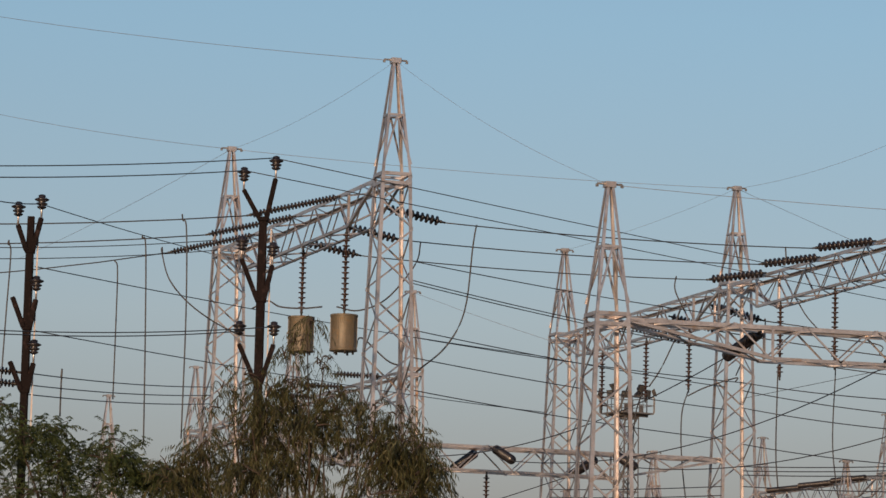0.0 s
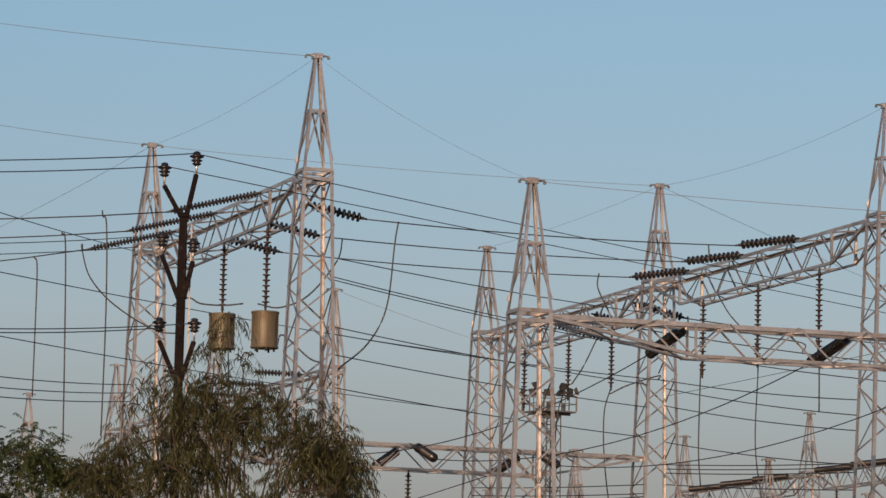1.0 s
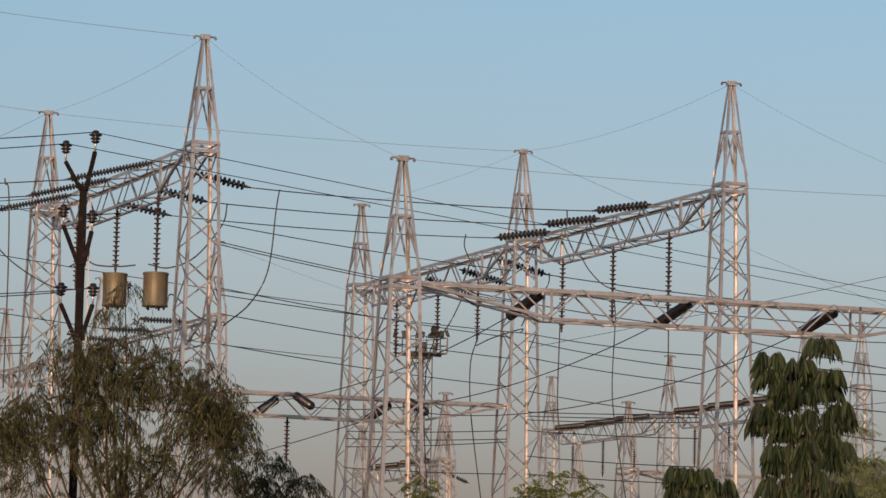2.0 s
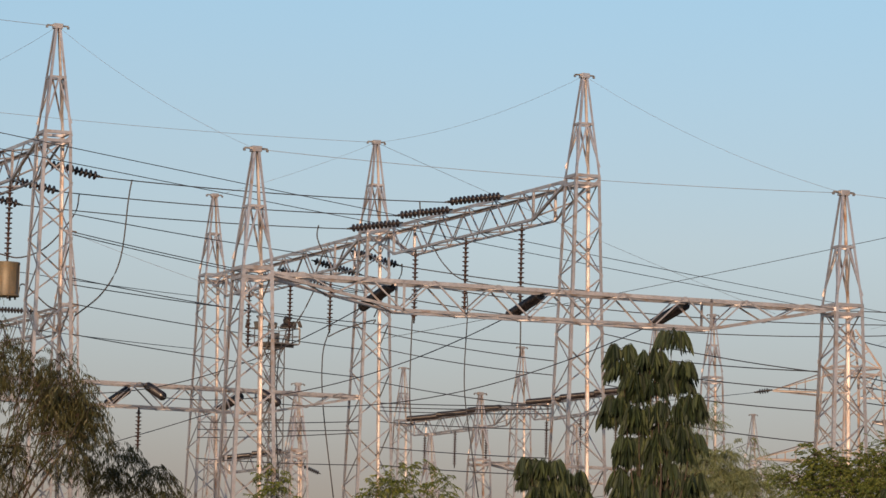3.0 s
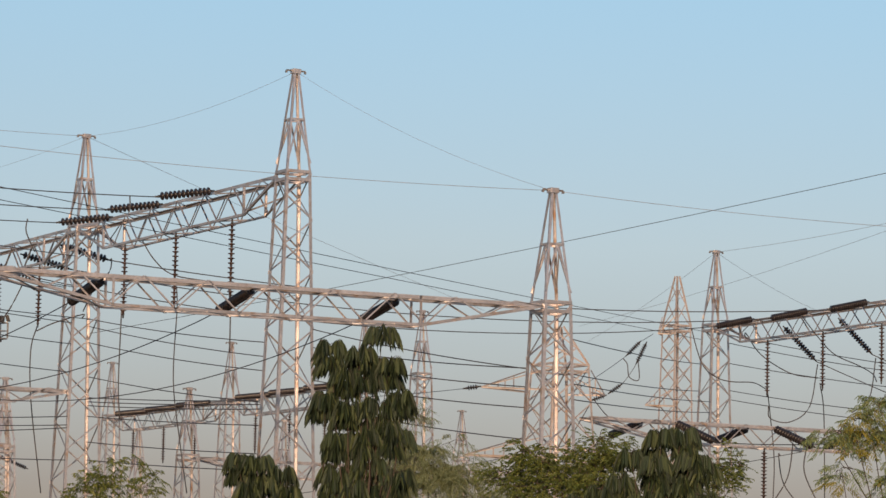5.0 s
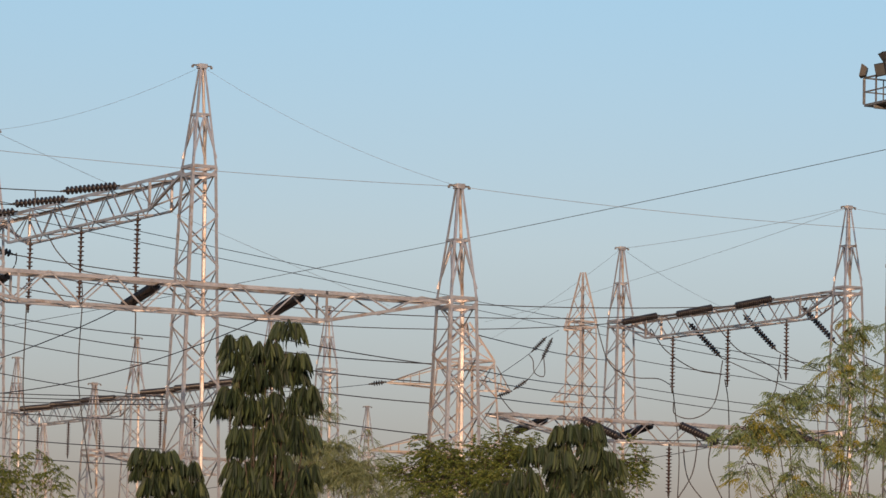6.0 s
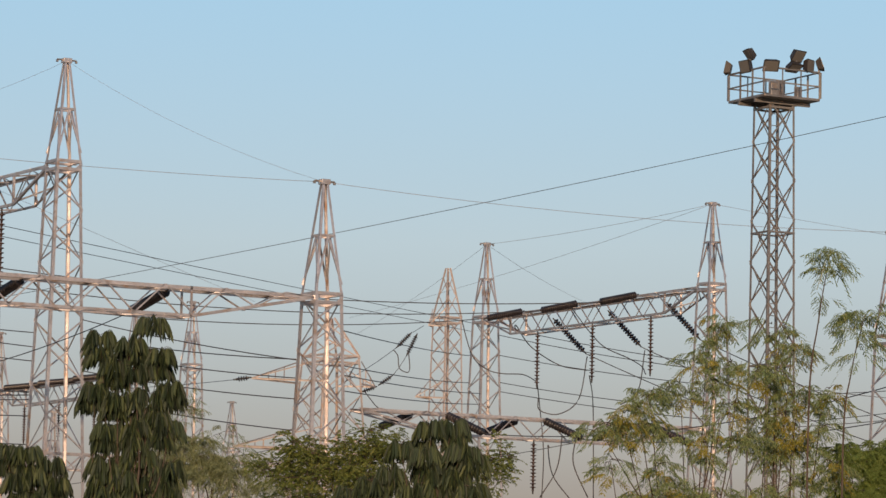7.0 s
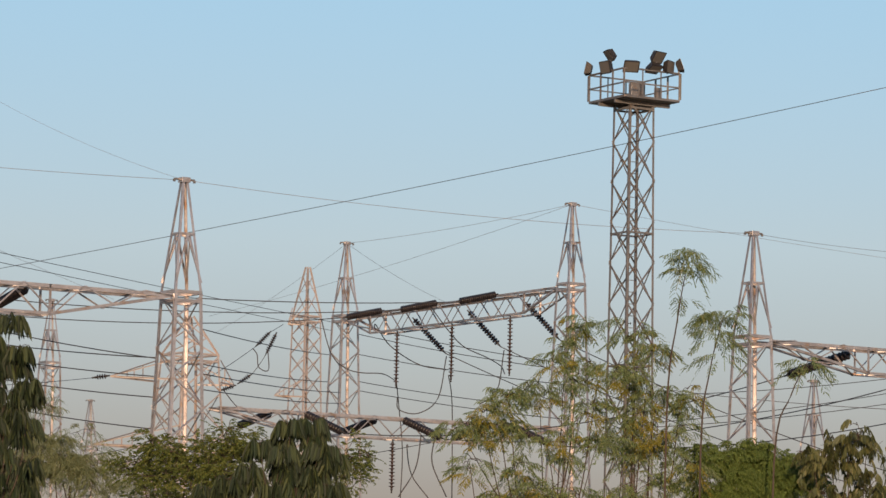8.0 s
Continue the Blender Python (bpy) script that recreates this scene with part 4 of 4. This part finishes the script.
def dome_mesh(name, clumps, mat, pairs=11, leaf=0.50, width=0.068):
    """Tufts of arched fronds: from every centre ribs rise, bend over and fall; broad leaflets hang side by side below them."""
    verts, faces, base = [], [], 0
    lower = [(tuple(np.array(c) + rng.uniform((-0.15, 0.05, -0.42), (0.15, 0.4, -0.22))), tuple(np.array(r) * 0.85), k) for c, r, k in clumps if rng.random() < 0.8]
    for centre, radii, count in list(clumps) + lower:
        turn = rng.uniform(0, 6.28)
        for r in range(count):
            az = turn + 6.283 * r / count + rng.normal(0, 0.25)
            h = np.array([math.cos(az), math.sin(az), 0])
            side = np.array([-h[1], h[0], 0])
            reach, lift = radii[0] * rng.uniform(0.8, 1.25), radii[2] * rng.uniform(0.8, 1.6)
            c = np.array(centre) + np.array([0, rng.normal(0, 0.12), -0.06])

            def at(f):
                return c + h * reach * math.sin(f * 1.5) + np.array([0, 0, lift * (math.sin(f * 2.0) - 1.5 * f ** 3)])
            rib = [at(f) + side * w for f in (0, 0.35, 0.7, 1) for w in (-0.008, 0.008)]
            verts += rib
            faces += [(base + k, base + k + 1, base + k + 3, base + k + 2) for k in (0, 2, 4)]
            base += 8
            for j in range(pairs):
                f = 0.12 + 0.88 * j / (pairs - 1)
                for sg in (-1, 1):
                    if rng.random() < 0.06:
                        continue
                    p = at(f)
                    way = np.array([0, 0, -1.0]) + side * sg * rng.uniform(0.12, 0.34) + h * (0.10 + 0.25 * f) + rng.normal(0, 0.05, 3)
                    way /= np.linalg.norm(way)
                    ll = leaf * rng.uniform(0.85, 1.1) * (1.05 - 0.5 * abs(f - 0.45))
                    across = np.cross(way, side * sg + h * rng.normal(0, 0.5))
                    across *= width * 0.5 / (np.linalg.norm(across) + 1e-9)
                    fold = side * sg * 0.012
                    m1, m2 = p + way * ll * 0.25 + fold, p + way * ll * 0.75 + fold
                    verts += [p, m1 - across, m2 - across * 0.85, p + way * ll, m2 + across * 0.85, m1 + across]
                    faces += [(base, base + 1, base + 2, base + 3), (base, base + 3, base + 4, base + 5)]
                    base += 6
    return mesh_from(name, verts, faces, mat)


def tree(label, category, clumps, leafy, mat, trunk=0.16, foot=None, fork=0.45, name="tree", split=4, yellow=False):
    """A tapered trunk, limbs to every clump, twigs, and a crown of compound leaves."""
    if split > 1:                               # break every mass of leaves into smaller, uneven tufts
        tufts = []
        for centre, radii, count in clumps:
            for _ in range(split):
                d = rng.uniform(-0.8, 0.8, 3)
                k = rng.uniform(0.36, 0.72)
                tufts.append((tuple(np.array(centre) + d * np.array(radii)), tuple(np.array(radii) * k), max(3, count * rng.uniform(0.5, 1.5) / split)))
    else:
        tufts = clumps
    cs = [Vector(c[0]) for c in clumps]
    mid = sum(cs, Vector()) / len(cs)
    low = min(c.z for c in cs)
    foot = Vector((foot[0], foot[1], 0)) if foot else Vector((mid.x + 0.3, mid.y, 0))
    t = thing(name, label, category, "trees along the yard")
    head = Vector((mid.x, mid.y, low - 0.3))
    bend = foot.lerp(head, 0.5) + Vector((rng.normal(0, 0.2), rng.normal(0, 0.2), 0))
    stem = smooth_path([foot, bend, head], 5)
    bole = piece("trunk", tube("trunk", stem, trunk, BARK, 8, 0.55), t)
    for c in cs:
        s = stem[int(len(stem) * rng.uniform(fork, 0.95))]
        k = s.lerp(c, 0.55) + Vector((rng.normal(0, 0.15), rng.normal(0, 0.15), -0.12 * (c - s).length))
        piece("limb", tube("limb", smooth_path([s, k, c], 5), trunk * 0.30, BARK, 6, 0.22), bole)
    for centre, radii, count in tufts:
        for _ in range(3):
            d = Vector(rng.normal(size=3)).normalized()
            e = Vector(centre) + Vector((d.x * radii[0], d.y * radii[1], d.z * radii[2])) * 0.95
            piece("twig", tube("twig", smooth_path([centre, Vector(centre).lerp(e, 0.5) + Vector((0, 0, 0.05)), e], 3), trunk * 0.11, BARK, 4, 0.4), bole)
    if yellow:
        gold = [c for i, c in enumerate(tufts) if i % 4 == 2]
        tufts = [c for i, c in enumerate(tufts) if i % 4 != 2]
        gold = [(tuple(np.array(c) - np.array((0, 0.2, 0.15))), tuple(np.array(r) * 0.7), max(3, k * 0.6)) for c, r, k in gold]
        piece("yellowed_leaves", frond_mesh("yellowed_leaves", gold, mat=GOLD_LEAF, **leafy), t, None, "leaves turned yellow")
    piece("crown", frond_mesh("crown", tufts, mat=mat, **leafy) if leafy else dome_mesh("crown", tufts, mat), t)
    return t


GUM_LEAF = leaf_material("drooping_gum_leaves", [(0.026, 0.036, 0.014), (0.048, 0.054, 0.017), (0.073, 0.073, 0.026), (0.055, 0.047, 0.022)], 0.25)
NEEM_LEAF = leaf_material("neem_leaves", [(0.024, 0.044, 0.016), (0.046, 0.070, 0.022), (0.075, 0.092, 0.030)], 0.3)
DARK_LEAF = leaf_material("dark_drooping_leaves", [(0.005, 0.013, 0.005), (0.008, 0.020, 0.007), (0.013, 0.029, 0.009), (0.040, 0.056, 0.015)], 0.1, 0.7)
FEATHER_LEAF = leaf_material("feathery_leaves", [(0.100, 0.165, 0.072), (0.135, 0.210, 0.090), (0.175, 0.250, 0.108), (0.150, 0.225, 0.096), (0.205, 0.245, 0.105), (0.37, 0.36, 0.16)], 0.4)
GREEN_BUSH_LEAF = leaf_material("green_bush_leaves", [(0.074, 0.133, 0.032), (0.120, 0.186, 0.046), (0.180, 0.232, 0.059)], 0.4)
GOLD_LEAF = leaf_material("yellow_leaves", [(0.152, 0.172, 0.033), (0.320, 0.276, 0.041), (0.229, 0.224, 0.041)], 0.4)
PALE_LEAF = leaf_material("pale_feathery_leaves", [(0.126, 0.169, 0.086), (0.190, 0.238, 0.130), (0.240, 0.252, 0.115)], 0.35)
BUSH_LEAF = leaf_material("bush_leaves", [(0.061, 0.096, 0.021), (0.101, 0.139, 0.031), (0.168, 0.180, 0.044)], 0.35)
OLIVE_LEAF = leaf_material("olive_drooping_leaves", [(0.041, 0.054, 0.020), (0.070, 0.086, 0.030), (0.115, 0.119, 0.045)], 0.25, 0.5)

GUM = dict(dense=1.0, length=0.55, pairs=6, leaf=0.22, width=0.026, droop=0.75, hang=0.62, rise=0.1)
NEEM = dict(dense=1.35, length=0.36, pairs=8, leaf=0.10, width=0.028, droop=0.5, hang=0.35, rise=0.2)
DROOP = dict(length=0.62, pairs=12, leaf=0.36, width=0.062, droop=0.95, hang=1.0, rise=0.7, spread=0.3, core=0.7, dense=1.15, tumble=0.2, ragged=0.07, oval=True)
FEATHER = dict(length=0.52, pairs=12, leaf=0.024, width=0.017, droop=0.6, hang=0.4, rise=0.15, dense=1.0, pinnae=7, tumble=1.6)
BUSH = dict(dense=1.5, length=0.40, pairs=10, leaf=0.075, width=0.030, droop=0.4, hang=0.3, rise=0.3)

tree("drooping grey-green gum tree with long narrow leaves", "tree", [
    ((-14.42, 102.98, 11.95), (0.3, 0.3, 0.5), 20), ((-14.72, 102.93, 11.24), (0.45, 0.5, 0.7), 40), ((-13.96, 103.04, 11.26), (0.4, 0.4, 0.3), 9),
    ((-15.71, 102.78, 9.61), (1.4, 1.3, 0.8), 150), ((-14.47, 102.97, 9.78), (1.3, 1.3, 1.1), 200), ((-13.09, 103.16, 9.47), (1.4, 1.3, 1.1), 190),
    ((-12.04, 103.29, 8.94), (0.9, 0.9, 0.9), 110), ((-16.36, 102.67, 8.54), (1.2, 1.2, 0.9), 140), ((-14.71, 102.93, 8.45), (1.6, 1.6, 1.2), 260),
    ((-13.05, 103.17, 8.22), (1.6, 1.6, 1.1), 240), ((-11.60, 103.35, 8.11), (0.8, 0.8, 0.7), 70), ((-15.64, 102.79, 7.31), (1.6, 1.6, 1.2), 160), ((-13.30, 103.13, 7.10), (1.8, 1.8, 1.2), 160),
    ((-16.92, 102.58, 8.94), (0.7, 0.7, 0.6), 80), ((-17.16, 102.53, 8.10), (0.8, 0.8, 0.7), 90), ((-13.66, 103.08, 10.15), (0.6, 0.6, 0.5), 50), ((-12.40, 103.25, 9.84), (0.5, 0.5, 0.4), 40),
    ((-16.34, 103.00, 10.36), (0.5, 0.5, 0.45), 40), ((-15.64, 103.00, 10.51), (0.5, 0.5, 0.45), 45), ((-14.71, 103.00, 10.38), (0.6, 0.6, 0.50), 55), ((-14.00, 103.00, 10.11), (0.6, 0.6, 0.50), 50), ((-12.14, 103.00, 9.16), (0.7, 0.7, 0.50), 55), ((-11.36, 103.00, 8.62), (0.5, 0.5, 0.50), 36),
], GUM, GUM_LEAF, 0.2)
tree("dark green neem tree with airy pinnate leaves", "tree", [
    ((-21.86, 103.63, 9.50), (0.9, 0.9, 0.7), 110), ((-20.74, 103.88, 9.04), (1.0, 1.0, 0.7), 130), ((-19.64, 104.10, 9.14), (1.0, 1.0, 0.6), 120),
    ((-18.29, 104.36, 8.40), (0.7, 0.7, 0.5), 80), ((-21.39, 103.74, 8.17), (1.3, 1.3, 0.8), 190), ((-19.87, 104.06, 7.93), (1.3, 1.3, 0.8), 180),
    ((-18.06, 104.40, 7.70), (1.0, 1.0, 0.7), 120), ((-22.78, 103.42, 8.69), (1.0, 1.0, 1.0), 140), ((-20.80, 103.86, 6.91), (1.6, 1.6, 1.0), 160),
    ((-19.00, 104.23, 8.67), (0.8, 0.8, 0.6), 90), ((-18.76, 104.27, 7.82), (1.1, 1.1, 0.7), 150), ((-17.39, 104.53, 8.29), (0.7, 0.7, 0.5), 80),
    ((-22.04, 104.00, 9.87), (0.6, 0.6, 0.50), 70), ((-21.41, 104.00, 9.38), (0.6, 0.6, 0.50), 80), ((-22.11, 104.00, 8.80), (0.9, 0.9, 0.60), 130), ((-20.77, 104.00, 8.96), (0.8, 0.8, 0.60), 110), ((-19.81, 104.00, 8.41), (1.0, 1.0, 0.60), 130), ((-18.37, 104.00, 8.29), (0.9, 0.9, 0.50), 110),
], NEEM, NEEM_LEAF, 0.16)
tree("olive green bush with fine drooping leaves", "tree", [
    ((-12.39, 111.31, 8.64), (0.6, 0.6, 0.7), 60), ((-11.71, 111.39, 7.84), (0.9, 0.9, 0.7), 110), ((-10.57, 111.50, 7.63), (0.8, 0.8, 0.5), 80),
    ((-12.17, 111.34, 7.17), (1.0, 1.0, 0.7), 110), ((-10.22, 111.53, 6.90), (0.8, 0.8, 0.5), 80), ((-11.01, 111.46, 7.71), (0.9, 0.9, 0.5), 60),
], dict(GUM, leaf=0.2, length=0.45), GUM_LEAF, 0.1)
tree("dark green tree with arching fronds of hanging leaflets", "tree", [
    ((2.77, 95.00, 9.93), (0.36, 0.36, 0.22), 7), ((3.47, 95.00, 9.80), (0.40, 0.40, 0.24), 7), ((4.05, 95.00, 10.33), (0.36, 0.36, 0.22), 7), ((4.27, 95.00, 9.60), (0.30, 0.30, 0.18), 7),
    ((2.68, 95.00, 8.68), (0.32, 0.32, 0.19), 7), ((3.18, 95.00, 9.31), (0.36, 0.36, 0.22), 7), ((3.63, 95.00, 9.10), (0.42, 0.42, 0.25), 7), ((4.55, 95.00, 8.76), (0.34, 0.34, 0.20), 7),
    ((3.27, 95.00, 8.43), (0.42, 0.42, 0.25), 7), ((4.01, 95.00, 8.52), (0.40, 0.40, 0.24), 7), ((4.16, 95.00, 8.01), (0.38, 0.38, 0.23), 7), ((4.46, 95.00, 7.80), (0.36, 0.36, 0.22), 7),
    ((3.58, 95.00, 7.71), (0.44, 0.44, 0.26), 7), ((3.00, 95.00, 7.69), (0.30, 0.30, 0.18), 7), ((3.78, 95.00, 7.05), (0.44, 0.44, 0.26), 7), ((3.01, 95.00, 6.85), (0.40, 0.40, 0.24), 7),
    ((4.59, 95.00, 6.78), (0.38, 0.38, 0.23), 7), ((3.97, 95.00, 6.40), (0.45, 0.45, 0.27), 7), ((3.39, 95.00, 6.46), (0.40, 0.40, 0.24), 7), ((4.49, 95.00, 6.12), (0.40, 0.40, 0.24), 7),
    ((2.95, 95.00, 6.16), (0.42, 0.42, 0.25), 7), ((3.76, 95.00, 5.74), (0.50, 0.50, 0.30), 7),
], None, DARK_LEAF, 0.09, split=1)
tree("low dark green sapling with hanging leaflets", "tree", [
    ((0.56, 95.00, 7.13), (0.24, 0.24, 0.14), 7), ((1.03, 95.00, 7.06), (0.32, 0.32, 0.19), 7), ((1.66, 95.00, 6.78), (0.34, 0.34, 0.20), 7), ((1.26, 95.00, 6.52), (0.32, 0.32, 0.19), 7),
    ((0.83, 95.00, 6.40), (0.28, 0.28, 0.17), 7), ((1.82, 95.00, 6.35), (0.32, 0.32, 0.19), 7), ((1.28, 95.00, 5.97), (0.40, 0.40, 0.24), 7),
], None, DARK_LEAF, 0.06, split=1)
tree("pale feathery tree with thin airy branches", "tree", [
    ((6.46, 121.83, 9.95), (0.35, 0.4, 0.4), 22), ((6.30, 121.84, 9.14), (0.8, 0.8, 0.6), 70), ((7.20, 121.79, 8.89), (0.8, 0.8, 0.5), 70),
    ((8.10, 121.73, 8.46), (0.7, 0.7, 0.4), 55), ((6.77, 121.81, 8.07), (1.2, 1.0, 0.5), 110), ((8.56, 121.70, 7.84), (0.9, 0.9, 0.4), 70),
], dict(FEATHER, length=0.7, dense=0.9), PALE_LEAF, 0.09)
tree("yellow-green bushy tree with small dense leaves", "tree", [
    ((8.65, 103.64, 7.71), (0.7, 0.7, 0.5), 130), ((9.87, 103.53, 7.73), (0.7, 0.7, 0.5), 130), ((10.70, 103.45, 7.90), (0.7, 0.7, 0.5), 120), ((9.27, 103.59, 7.34), (0.9, 0.9, 0.5), 160),
    ((8.05, 103.69, 7.09), (0.8, 0.8, 0.4), 110), ((10.48, 103.47, 7.14), (1.1, 1.0, 0.6), 180), ((9.43, 103.57, 6.58), (1.3, 1.2, 0.6), 180),
], BUSH, BUSH_LEAF, 0.12, split=7)
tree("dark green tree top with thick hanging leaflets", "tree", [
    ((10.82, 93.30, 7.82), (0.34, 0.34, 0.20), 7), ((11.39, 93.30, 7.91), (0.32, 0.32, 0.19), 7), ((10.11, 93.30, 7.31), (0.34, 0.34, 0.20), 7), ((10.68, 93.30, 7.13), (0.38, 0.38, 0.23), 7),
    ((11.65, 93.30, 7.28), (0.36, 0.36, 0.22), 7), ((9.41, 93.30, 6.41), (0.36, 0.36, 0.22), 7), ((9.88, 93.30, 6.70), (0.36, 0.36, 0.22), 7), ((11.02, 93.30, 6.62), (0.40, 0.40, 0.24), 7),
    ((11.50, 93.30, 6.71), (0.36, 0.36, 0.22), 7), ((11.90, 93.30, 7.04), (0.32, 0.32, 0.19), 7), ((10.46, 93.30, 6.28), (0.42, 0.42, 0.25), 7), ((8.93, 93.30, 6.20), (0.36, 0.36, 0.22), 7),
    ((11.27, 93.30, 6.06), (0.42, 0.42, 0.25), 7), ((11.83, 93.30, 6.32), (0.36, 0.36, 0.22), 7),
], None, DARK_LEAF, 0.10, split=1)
tree("green bush with small pinnate leaves beside a darker tree", "tree", [
    ((9.77, 107.56, 7.66), (0.8, 0.8, 0.4), 120), ((10.87, 107.45, 7.85), (0.8, 0.8, 0.45), 120), ((8.68, 107.65, 7.32), (0.7, 0.7, 0.4), 90), ((10.42, 107.50, 6.96), (1.1, 1.0, 0.5), 170),
    ((14.33, 107.05, 8.01), (0.6, 0.6, 0.6), 80), ((14.19, 107.06, 7.21), (0.6, 0.6, 0.6), 90), ((9.17, 107.61, 6.62), (1.1, 1.0, 0.5), 150),
], BUSH, BUSH_LEAF, 0.1, split=7)
tree("feathery green drumstick tree with some yellow leaves", "tree", [
    ((18.12, 94.27, 10.41), (0.45, 0.5, 0.35), 46), ((17.85, 94.33, 9.74), (0.4, 0.5, 0.4), 40), ((18.72, 94.16, 9.69), (0.5, 0.5, 0.4), 52), ((18.14, 94.27, 9.11), (0.5, 0.5, 0.4), 50),
    ((16.48, 94.58, 8.86), (0.5, 0.5, 0.25), 44), ((17.24, 94.44, 8.95), (0.45, 0.5, 0.3), 40), ((15.79, 94.69, 8.28), (0.55, 0.5, 0.3), 48), ((18.29, 94.24, 8.40), (0.5, 0.5, 0.4), 46),
    ((16.29, 94.61, 7.87), (0.6, 0.6, 0.35), 56), ((15.31, 94.77, 7.85), (0.4, 0.5, 0.3), 30), ((17.47, 94.40, 7.54), (0.6, 0.6, 0.45), 50), ((18.65, 94.17, 7.56), (0.5, 0.5, 0.4), 44),
    ((15.53, 94.73, 7.14), (0.5, 0.5, 0.3), 36), ((16.52, 94.57, 6.67), (0.8, 0.8, 0.5), 80), ((18.04, 94.29, 6.63), (0.8, 0.8, 0.5), 70), ((16.81, 94.52, 5.83), (1.1, 1.0, 0.6), 90),
], dict(FEATHER, dense=0.85), FEATHER_LEAF, 0.10, fork=0.2, yellow=True)
tree("feathery green drumstick tree leaning against the mast", "tree", [
    ((19.85, 94.95, 10.58), (0.4, 0.5, 0.3), 40), ((20.14, 94.89, 9.93), (0.45, 0.5, 0.35), 46), ((19.66, 94.99, 9.35), (0.45, 0.5, 0.35), 46), ((20.36, 94.84, 9.08), (0.5, 0.5, 0.4), 52),
    ((20.92, 94.72, 8.80), (0.4, 0.5, 0.4), 38), ((19.81, 94.96, 8.50), (0.55, 0.5, 0.4), 56), ((20.59, 94.79, 7.94), (0.6, 0.6, 0.4), 60), ((19.69, 94.98, 7.50), (0.6, 0.6, 0.4), 56),
    ((20.74, 94.76, 6.94), (0.7, 0.7, 0.5), 76), ((19.63, 94.99, 6.50), (0.8, 0.8, 0.5), 80),
], dict(FEATHER, dense=0.85), FEATHER_LEAF, 0.10, fork=0.2, yellow=True)


def sapling(pts, heads, label):
    """A thin bent stem with a tuft of feathery leaves at its tip."""
    t = thing("sapling", label, "tree", "trees along the yard")
    foot = (pts[0][0], pts[0][1], 0)
    piece("trunk", tube("trunk", smooth_path([foot] + list(pts), 5), 0.032, BARK, 7, 0.3), t)
    piece("crown", frond_mesh("crown", heads, mat=FEATHER_LEAF, **dict(FEATHER, length=0.62, rise=0.3, dense=1.2)), t)
    return t


sapling(((20.15, 92.84, 8.23), (20.37, 92.79, 10.62), (20.61, 92.74, 12.14)), [
    ((20.60, 92.74, 12.24), (0.22, 0.25, 0.12), 16), ((20.58, 92.74, 11.92), (0.15, 0.2, 0.1), 8), ((20.49, 92.76, 11.25), (0.1, 0.1, 0.1), 3)], "tall thin feathery sapling with a single leafy tuft")
sapling(((20.98, 92.65, 7.40), (21.17, 92.61, 9.37), (21.48, 92.54, 10.77)), [
    ((21.41, 92.55, 10.75), (0.4, 0.35, 0.15), 24), ((21.28, 92.58, 10.28), (0.35, 0.3, 0.12), 12), ((21.36, 92.57, 9.79), (0.2, 0.2, 0.2), 6)], "thin feathery sapling with drooping leaf tufts")
sapling(((22.74, 92.24, 7.16), (23.13, 92.14, 8.84), (23.52, 92.04, 9.68)), [
    ((23.46, 92.06, 9.61), (0.3, 0.3, 0.12), 12)], "short thin sapling with a few feathery leaves")
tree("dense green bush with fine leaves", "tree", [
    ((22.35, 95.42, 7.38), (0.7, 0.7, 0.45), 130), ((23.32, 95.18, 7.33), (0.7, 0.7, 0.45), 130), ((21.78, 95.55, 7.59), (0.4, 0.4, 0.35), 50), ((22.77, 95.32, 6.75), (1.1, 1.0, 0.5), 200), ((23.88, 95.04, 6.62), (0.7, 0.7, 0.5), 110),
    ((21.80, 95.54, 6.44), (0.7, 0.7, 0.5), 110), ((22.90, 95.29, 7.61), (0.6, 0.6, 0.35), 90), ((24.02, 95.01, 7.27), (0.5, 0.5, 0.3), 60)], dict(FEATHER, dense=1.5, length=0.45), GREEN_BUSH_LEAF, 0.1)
tree("olive tree top with long drooping leaflets", "tree", [
    ((24.31, 92.87, 7.66), (0.5, 0.5, 0.35), 26), ((25.21, 92.63, 7.88), (0.5, 0.5, 0.4), 26), ((24.75, 92.76, 6.96), (0.7, 0.7, 0.4), 34), ((24.07, 92.93, 6.60), (0.5, 0.5, 0.3), 22), ((25.69, 92.50, 6.84), (0.7, 0.7, 0.6), 36), ((24.75, 92.75, 6.26), (0.8, 0.8, 0.4), 30), ((24.74, 92.76, 7.95), (0.5, 0.5, 0.3), 20), ((23.93, 92.97, 7.30), (0.35, 0.4, 0.3), 16)],
     dict(DROOP, leaf=0.24, width=0.045, hang=0.85, pairs=11, dense=1.1), OLIVE_LEAF, 0.1)
for k, (c, n) in enumerate((((-2.87, 111.96, 7.58), 40), ((-3.77, 111.94, 7.20), 34), ((-6.61, 111.80, 7.36), 30), ((-1.96, 111.98, 7.24), 30))):
    tree("small yellow-green tree top with narrow leaves", "tree", [(c, (0.55, 0.5, 0.4), n), (tuple(Vector(c) - Vector((0.1, 0, 0.8))), (0.8, 0.7, 0.5), n)], dict(NEEM, leaf=0.16, width=0.035, length=0.5), BUSH_LEAF, 0.06)
